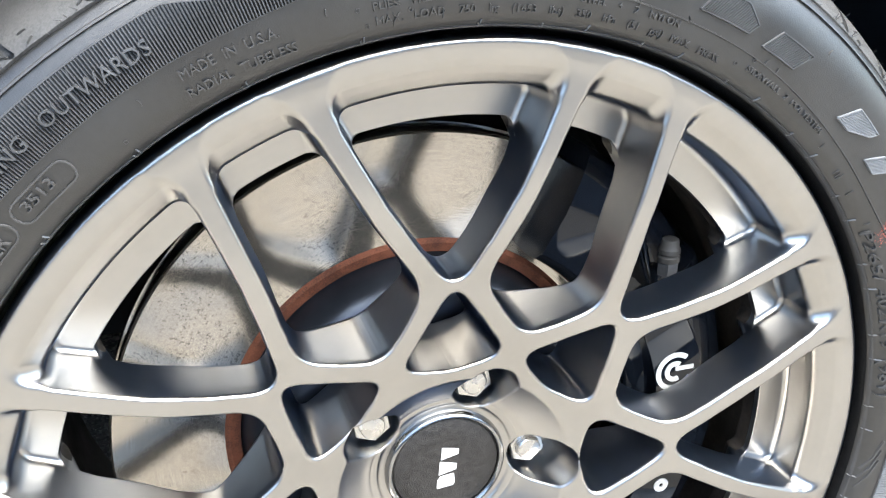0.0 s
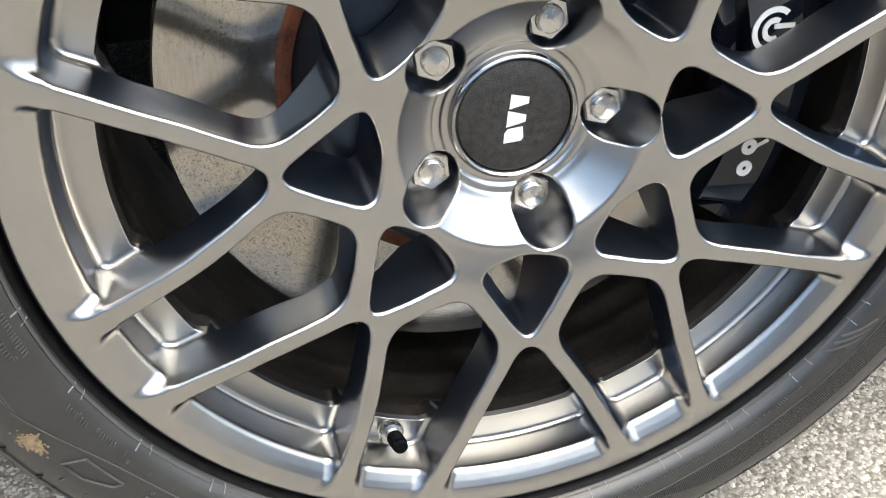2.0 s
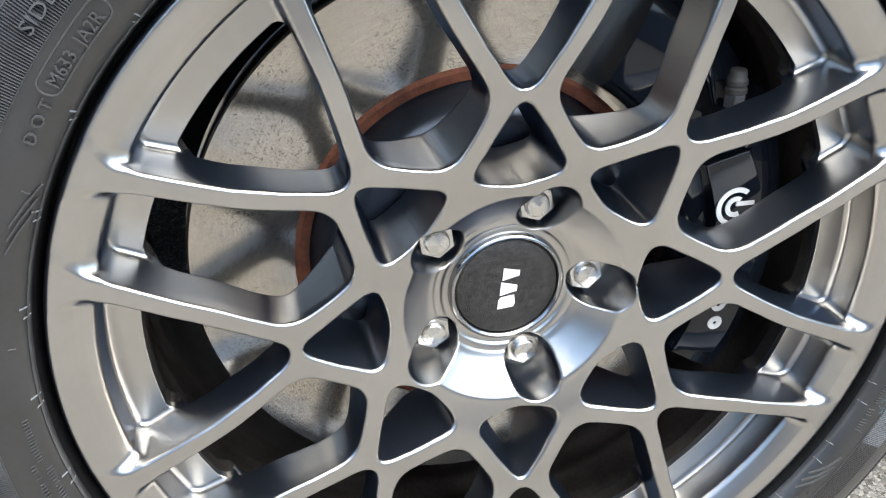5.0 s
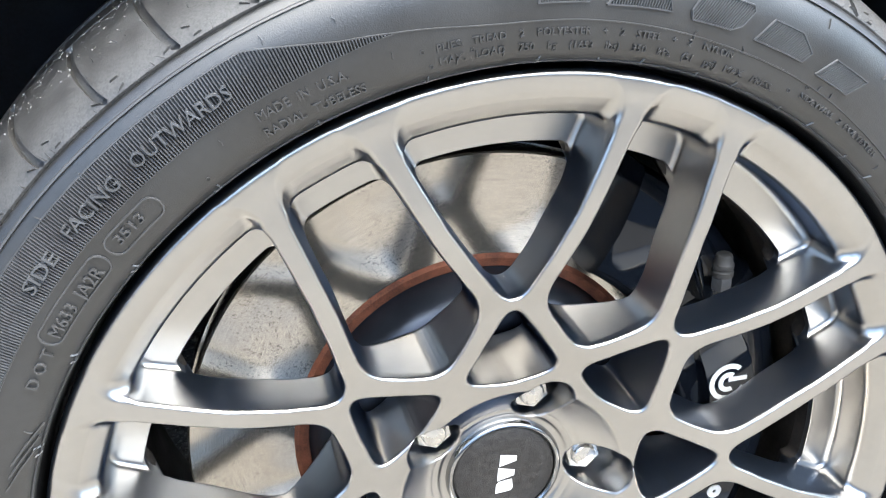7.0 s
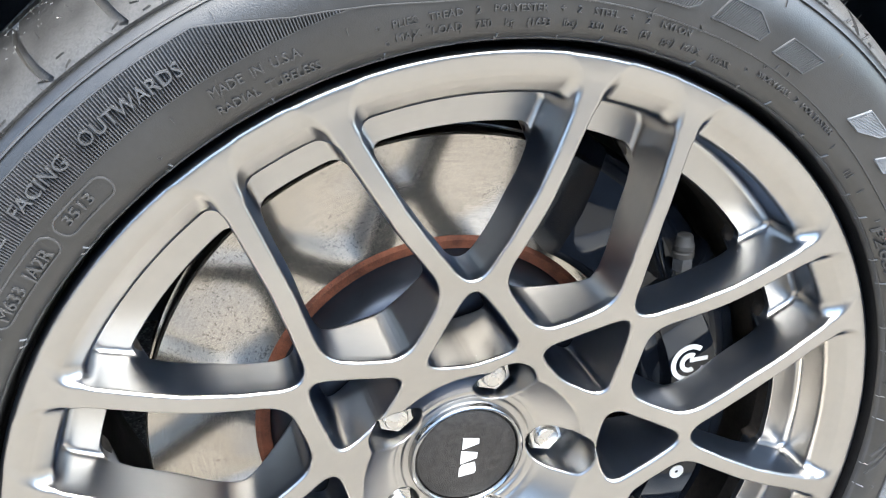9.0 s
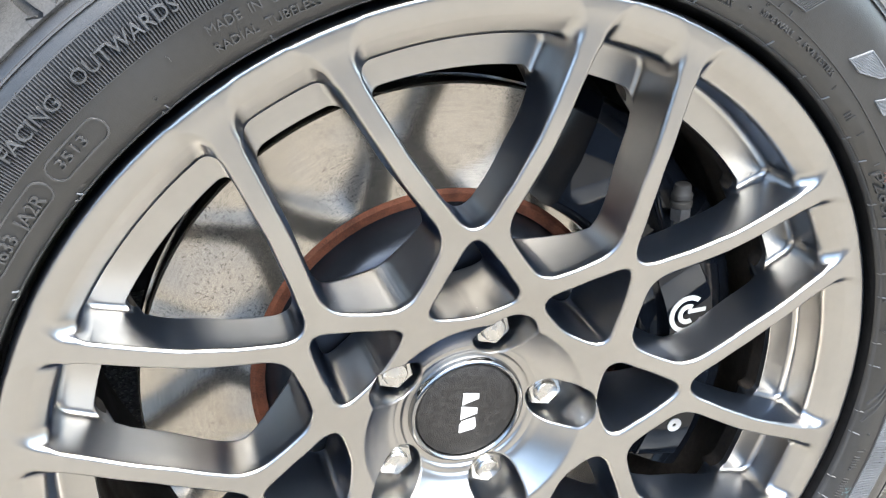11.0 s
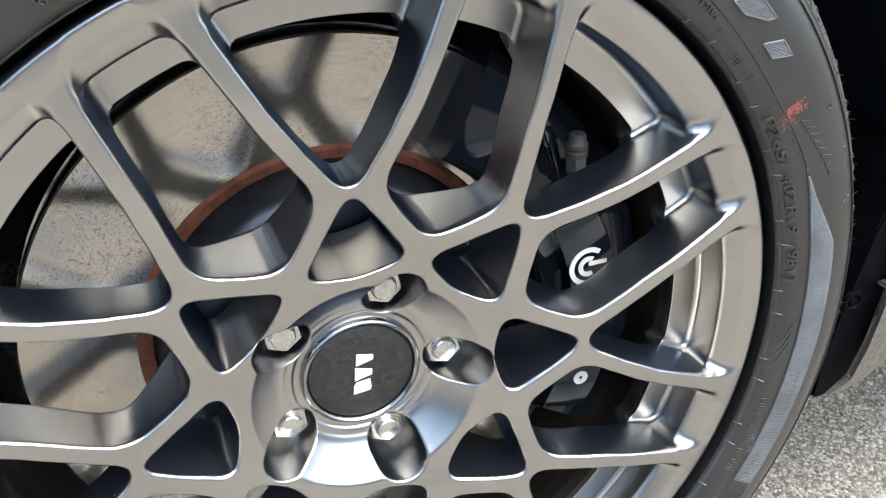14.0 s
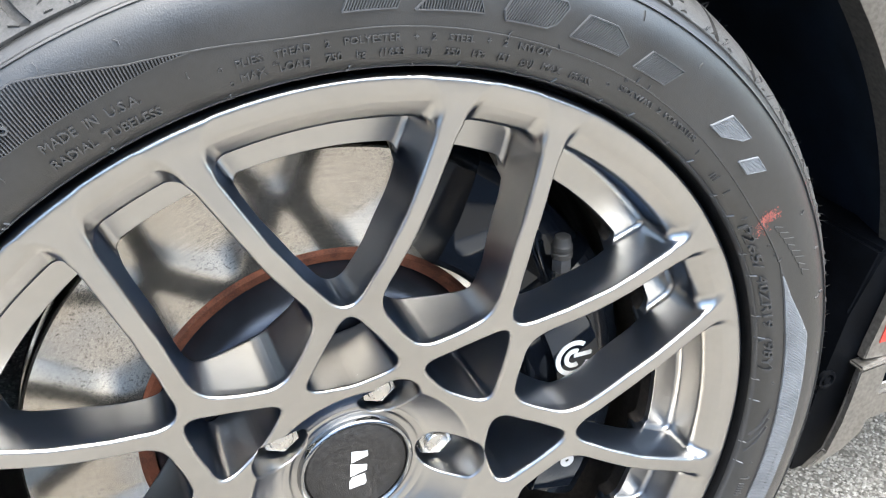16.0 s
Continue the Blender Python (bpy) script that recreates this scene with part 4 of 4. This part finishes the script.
# glossy inner edge of the bridge beside the bleed screw
plate("bridge_edge", [(0.1345, 0.0930), (0.1385, 0.0960), (0.1300, 0.1270), (0.1235, 0.1375), (0.1195, 0.1350), (0.1250, 0.1210)], 0.0060, 0.0400, 0.0030, GLOSSBLACK, "rounded gloss black edge")
FRONT = -0.0026


def white_ring(name, r, deg, r_in, r_out, a0=0.0, a1=360.0):
    bm = bmesh.new()
    lathe(bm, [(r_in, 0.0004), (r_in, -0.0003), (r_out, -0.0003), (r_out, 0.0004)], 40, a0, a1, closed=True)
    o = part(name, bm, WHITE, caliper, "white printed ring")
    o.location = (r * math.cos(radians(deg)), FRONT + 0.0002, r * math.sin(radians(deg)))


white_ring("roundel", 0.1590, 12.6, 0.0103, 0.0136, 52, 338)
white_ring("roundel", 0.1590, 12.6, 0.0040, 0.0072, 60, 300)
bm = bmesh.new()
box(bm, -0.0030, 0.0100, -0.0004, 0.0004, -0.0014, 0.0014)
o = part("roundel_bar", bm, WHITE, caliper, smooth=False)
o.location = (0.1590 * math.cos(radians(12.6)) + 0.0030, FRONT, 0.1590 * math.sin(radians(12.6)) + 0.0020)
for d, r in ((-19.2, 0.1636), (-14.2, 0.1600), (-9.2, 0.1580)):
    white_ring("white_loop", r, d, 0.0014, 0.0053)
bm = bmesh.new()
box(bm, -0.0012, 0.0012, -0.0004, 0.0004, 0.0, 0.009)
o = part("loop_stem", bm, WHITE, caliper, smooth=False)
o.location = (0.1600 * math.cos(radians(-14.2)) + 0.0040, FRONT, 0.1600 * math.sin(radians(-14.2)))
o.rotation_euler = (0, radians(65), 0)

# bleed screw with its rubber cap, standing up in front of the bridge
bm = bmesh.new()
lathe(bm, [(0.0, 0.1300), (0.0068, 0.1300), (0.0068, 0.1382), (0.0058, 0.1396), (0.0, 0.1396)], 6)
bm.transform(Matrix.Rotation(radians(90), 4, "X") @ Matrix.Translation((0, -0.0300, 0)))
screw = part("bleed_screw", bm, DULLMETAL, caliper, "dull steel hex bleed screw", smooth=False)
screw.location = (0.1482, 0.0080, -0.0005)
bm = bmesh.new()
lathe(bm, [(0.0062, 0.1090), (0.0068, 0.1094), (0.0069, 0.1124), (0.0060, 0.1132), (0.0060, 0.1142), (0.0068, 0.1150), (0.0067, 0.1176), (0.0058, 0.1186), (0.0055, 0.1216), (0.0050, 0.1236), (0.0042, 0.1242), (0.0, 0.1243)], 28)
bm.transform(Matrix.Rotation(radians(90), 4, "X"))
part("bleed_cap", bm, GREYRUBBER, screw, "ribbed grey rubber cap")
bm = bmesh.new()
lathe(bm, [(0.0, 0.0880), (0.0085, 0.0880), (0.0085, 0.1000), (0.0, 0.1002)], 24)
bm.transform(Matrix.Rotation(radians(90), 4, "X"))
o = part("boss", bm, GLOSSBLACK, caliper)
o.location = (0.1482, 0.0120, 0)

# ---- car ----
car = thing("car", "dark grey metallic car with a red sill stripe", "car")
ARCH, BODY_Y = 0.410, -0.030
bm = bmesh.new()
pv = []
for i in range(73):
    a = radians(-2.4 + (186 * i / 72))
    dx, dz = ARCH * math.cos(a), ARCH * math.sin(a)
    k = 6.0
    if abs(dx) > 1e-6:
        k = min(k, ((2.2 if dx > 0 else -1.0) / dx))
    if dz > 1e-6:
        k = min(k, (0.92 - HC) / dz)
    if dz < -1e-6:
        k = min(k, (0.22 - HC) / dz)
    pv.append((dx, HC + dz, dx * k, HC + dz * k))
rows = []
for x, z, X, Z in pv:
    row = [bm.verts.new((x * 1.0, BODY_Y + 0.022, z)), bm.verts.new((x, BODY_Y + 0.002, z)), bm.verts.new((x * 1.006, BODY_Y, HC + (z - HC) * 1.006))]
    for f in (0.08, 0.3, 1.0):
        row.append(bm.verts.new((x + (X - x) * f, BODY_Y - 0.004 * min(1, f * 3), z + (Z - z) * f)))
    rows.append(row)
for p, q in zip(rows, rows[1:]):
    for j in range(len(p) - 1):
        bm.faces.new((p[j], q[j], q[j + 1], p[j + 1]))
part("fender", bm, PAINT, car, "dark grey metallic fender with an arch lip")
bm = bmesh.new()
lathe(bm, [(ARCH + 0.001, BODY_Y + 0.020), (ARCH + 0.004, BODY_Y + 0.030), (ARCH + 0.02, 0.05), (ARCH + 0.03, 0.30), (0.30, 0.33), (0.26, 0.33)], 60, -12, 200)
o = part("wheel_arch_liner", bm, PLASTIC, car, "black moulded arch liner")
o.location = (0, 0, HC)


def prism(name, pts, y0, y1, material, label="", bevel=0.0, parent=None):
    """A flat-sided piece: an outline in x and z between two depths."""
    bm = bmesh.new()
    f = [bm.verts.new((x, y0, z)) for x, z in pts]
    g = [bm.verts.new((x, y1, z)) for x, z in pts]
    bm.faces.new(f)
    bm.faces.new(g[::-1])
    n = len(pts)
    for i in range(n):
        bm.faces.new((f[i], f[(i + 1) % n], g[(i + 1) % n], g[i]))
    if bevel:
        bmesh.ops.bevel(bm, geom=list(bm.edges), offset=bevel, segments=2, affect="EDGES")
    return part(name, bm, material, parent or car, label)


# sill behind the wheel: paint above, a dark groove with a bright strip, paint below
prism("sill_upper", [(0.3990, 0.3195), (2.2, 0.3195), (2.2, 0.2995), (0.4060, 0.2985)], BODY_Y - 0.002, 0.10, PAINT, "dark grey metallic sill", 0.002)
prism("sill_groove", [(0.4000, 0.3000), (2.2, 0.3005), (2.2, 0.2845), (0.4000, 0.2845)], BODY_Y + 0.012, 0.10, PLASTIC, "black sill groove")
prism("sill_strip", [(0.4000, 0.2868), (2.2, 0.2868), (2.2, 0.2800), (0.4000, 0.2800)], BODY_Y + 0.002, 0.10, POLISHED, "bright trim strip", 0.001)
prism("sill_lower", [(0.3900, 0.2805), (2.2, 0.2805), (2.2, 0.2530), (0.3900, 0.2530)], BODY_Y, 0.12, PAINT, "dark grey metallic lower sill", 0.003)
# deflector at the end of the sill: a painted strip outside, black plastic towards the wheel
prism("sill_end", [(0.3805, 0.3164), (0.4067, 0.3180), (0.4080, 0.3126), (0.4041, 0.2718), (0.3961, 0.2534), (0.3800, 0.2416), (0.3617, 0.2348), (0.3452, 0.2332), (0.3655, 0.2433), (0.3735, 0.2697), (0.3792, 0.2927)], BODY_Y - 0.009, BODY_Y - 0.003, PAINT, "painted sill end piece", 0.0012)
prism("sill_end_flange", [(0.3803, 0.3160), (0.3806, 0.3196), (0.4068, 0.3212), (0.4070, 0.3176)], BODY_Y - 0.0098, BODY_Y + 0.004, PAINT, "turned-over flange of the sill end", 0.0014)
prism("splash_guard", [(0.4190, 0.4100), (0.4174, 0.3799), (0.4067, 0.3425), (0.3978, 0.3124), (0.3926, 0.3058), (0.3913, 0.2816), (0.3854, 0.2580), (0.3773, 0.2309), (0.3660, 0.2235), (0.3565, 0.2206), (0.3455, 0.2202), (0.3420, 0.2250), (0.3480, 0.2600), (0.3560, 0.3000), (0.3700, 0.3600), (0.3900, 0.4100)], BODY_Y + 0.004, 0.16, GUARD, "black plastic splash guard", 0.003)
# the fender's lower corner, drawn in towards the wheel
prism("fender_corner", [(0.3855, 0.3228), (0.3893, 0.3350), (0.3943, 0.3521), (0.4000, 0.3712), (0.4047, 0.3886), (0.4100, 0.4090), (0.4400, 0.4090), (0.4400, 0.3215), (0.4100, 0.3208)], BODY_Y - 0.0048, BODY_Y + 0.003, PAINT, "painted lower corner of the fender", 0.001)
bm = bmesh.new()
lathe(bm, [(0.0, -0.0022), (0.0030, -0.0020), (0.0038, -0.0004), (0.0046, -0.0004), (0.0056, -0.0026), (0.0078, -0.0022), (0.0084, 0.001)], 28)
o = part("push_rivet", bm, GUARD, car, "black push rivet")
o.location = (0.3612, BODY_Y + 0.004, 0.3070)
# stripe film with a slanted leading edge
bm = bmesh.new()
st = [(0.3970, 0.3358), (0.4064, 0.3860), (0.4200, 0.4400), (2.2, 0.4400), (2.2, 0.3340), (0.46, 0.3350)]
f = [bm.verts.new((x, BODY_Y - 0.0056, z)) for x, z in st]
g = [bm.verts.new((x, BODY_Y - 0.0010, z)) for x, z in st]
bm.faces.new(f)
for i in range(len(st)):
    bm.faces.new((f[i], f[(i + 1) % len(st)], g[(i + 1) % len(st)], g[i]))
part("stripe", bm, RED, car, "red film stripe", smooth=False)
bm = bmesh.new()
box(bm, -1.0, 2.2, BODY_Y + 0.03, 1.80, 0.92, 0.95, 0.01)
part("bonnet", bm, PAINT, car)
bm = bmesh.new()
box(bm, -1.0, 2.2, 0.36, 1.78, 0.27, 0.90)
part("underbody", bm, PLASTIC, car, "black underbody")
bm = bmesh.new()
box(bm, -1.0, 2.2, 1.78, 1.84, 0.12, 0.92)
part("far_side", bm, PAINT, car)
for name, x in (("front_panel", -1.0), ("rear_panel", 2.17)):
    bm = bmesh.new()
    box(bm, x, x + 0.03, BODY_Y + 0.04, 1.78, 0.16, 0.92, 0.008)
    part(name, bm, PAINT, car)
# inner wall of the arch, closed towards the engine bay
bm = bmesh.new()
box(bm, 0.02, 2.2, 0.335, 0.345, 0.10, 0.90)
part("inner_arch_wall", bm, PLASTIC, car, "black inner arch wall")

# ---- loose stones bedded in the asphalt ----


def stones(x0, x1, y0, y1, n, seed):
    rng = np.random.RandomState(seed)
    c = np.stack([rng.uniform(x0, x1, n), rng.uniform(y0, y1, n), np.zeros(n)], 1)
    size = rng.uniform(0.0009, 0.0028, n) * (1 + 0.8 * (rng.rand(n) > 0.96))
    base = np.array([(1, 0, 0), (0.31, 0.95, 0), (-0.81, 0.59, 0), (-0.81, -0.59, 0), (0.31, -0.95, 0), (0.3, 0.2, 1), (-0.35, -0.15, 0.9)])
    v = np.repeat(base[None], n, 0) * (1 + rng.uniform(-0.35, 0.35, (n, 7, 1)))
    a = rng.uniform(0, 6.283, n)
    x = v[:, :, 0] * np.cos(a)[:, None] - v[:, :, 1] * np.sin(a)[:, None]
    y = v[:, :, 0] * np.sin(a)[:, None] + v[:, :, 1] * np.cos(a)[:, None]
    z = v[:, :, 2] * rng.uniform(0.35, 0.75, n)[:, None] - 0.05
    p = np.stack([x, y, z], 2) * size[:, None, None] + c[:, None, :]
    tri = np.array([(0, 1, 5), (1, 2, 5), (2, 6, 5), (2, 3, 6), (3, 4, 6), (4, 0, 6), (0, 5, 6)])
    f = (tri[None] + 7 * np.arange(n)[:, None, None]).reshape(-1, 3)
    return p.reshape(-1, 3), f


def stone_material():
    m = mat("stone chips", (0.4, 0.38, 0.35), 0.85, 0.0)
    nt = m.node_tree
    g = nt.nodes.new("ShaderNodeNewGeometry")
    ramp = nt.nodes.new("ShaderNodeValToRGB")
    el = ramp.color_ramp.elements
    el[0].color, el[1].color = (0.11, 0.102, 0.09, 1), (0.55, 0.525, 0.48, 1)
    for pos, c in ((0.25, (0.24, 0.226, 0.20, 1)), (0.7, (0.38, 0.36, 0.325, 1)), (0.985, (0.52, 0.498, 0.455, 1))):
        e = el.new(pos)
        e.color = c
    nt.links.new(g.outputs["Random Per Island"], ramp.inputs[0])
    nt.links.new(ramp.outputs[0], nt.nodes["Principled BSDF"].inputs["Base Color"])
    return m


V, F, o = [], [], 0
for x0, x1, y0, y1, n, s in ((-0.55, 0.90, -0.22, 0.40, 120000, 1), (-0.45, 0.05, 0.40, 1.15, 20000, 2)):
    p, f = stones(x0, x1, y0, y1, n, s)
    V.append(p)
    F.append(f + o)
    o += len(p)
V, F = np.concatenate(V), np.concatenate(F)
me = bpy.data.meshes.new("stone_chips")
me.vertices.add(len(V))
me.vertices.foreach_set("co", V.ravel())
me.loops.add(len(F) * 3)
me.loops.foreach_set("vertex_index", F.ravel().astype(np.int32))
me.polygons.add(len(F))
me.polygons.foreach_set("loop_start", np.arange(0, len(F) * 3, 3, dtype=np.int32))
me.update(calc_edges=True)
me.materials.append(stone_material())
tagged(new("stone_chips", me), "light grey and tan stone chips bedded in asphalt", "gravel", kind="stuff")
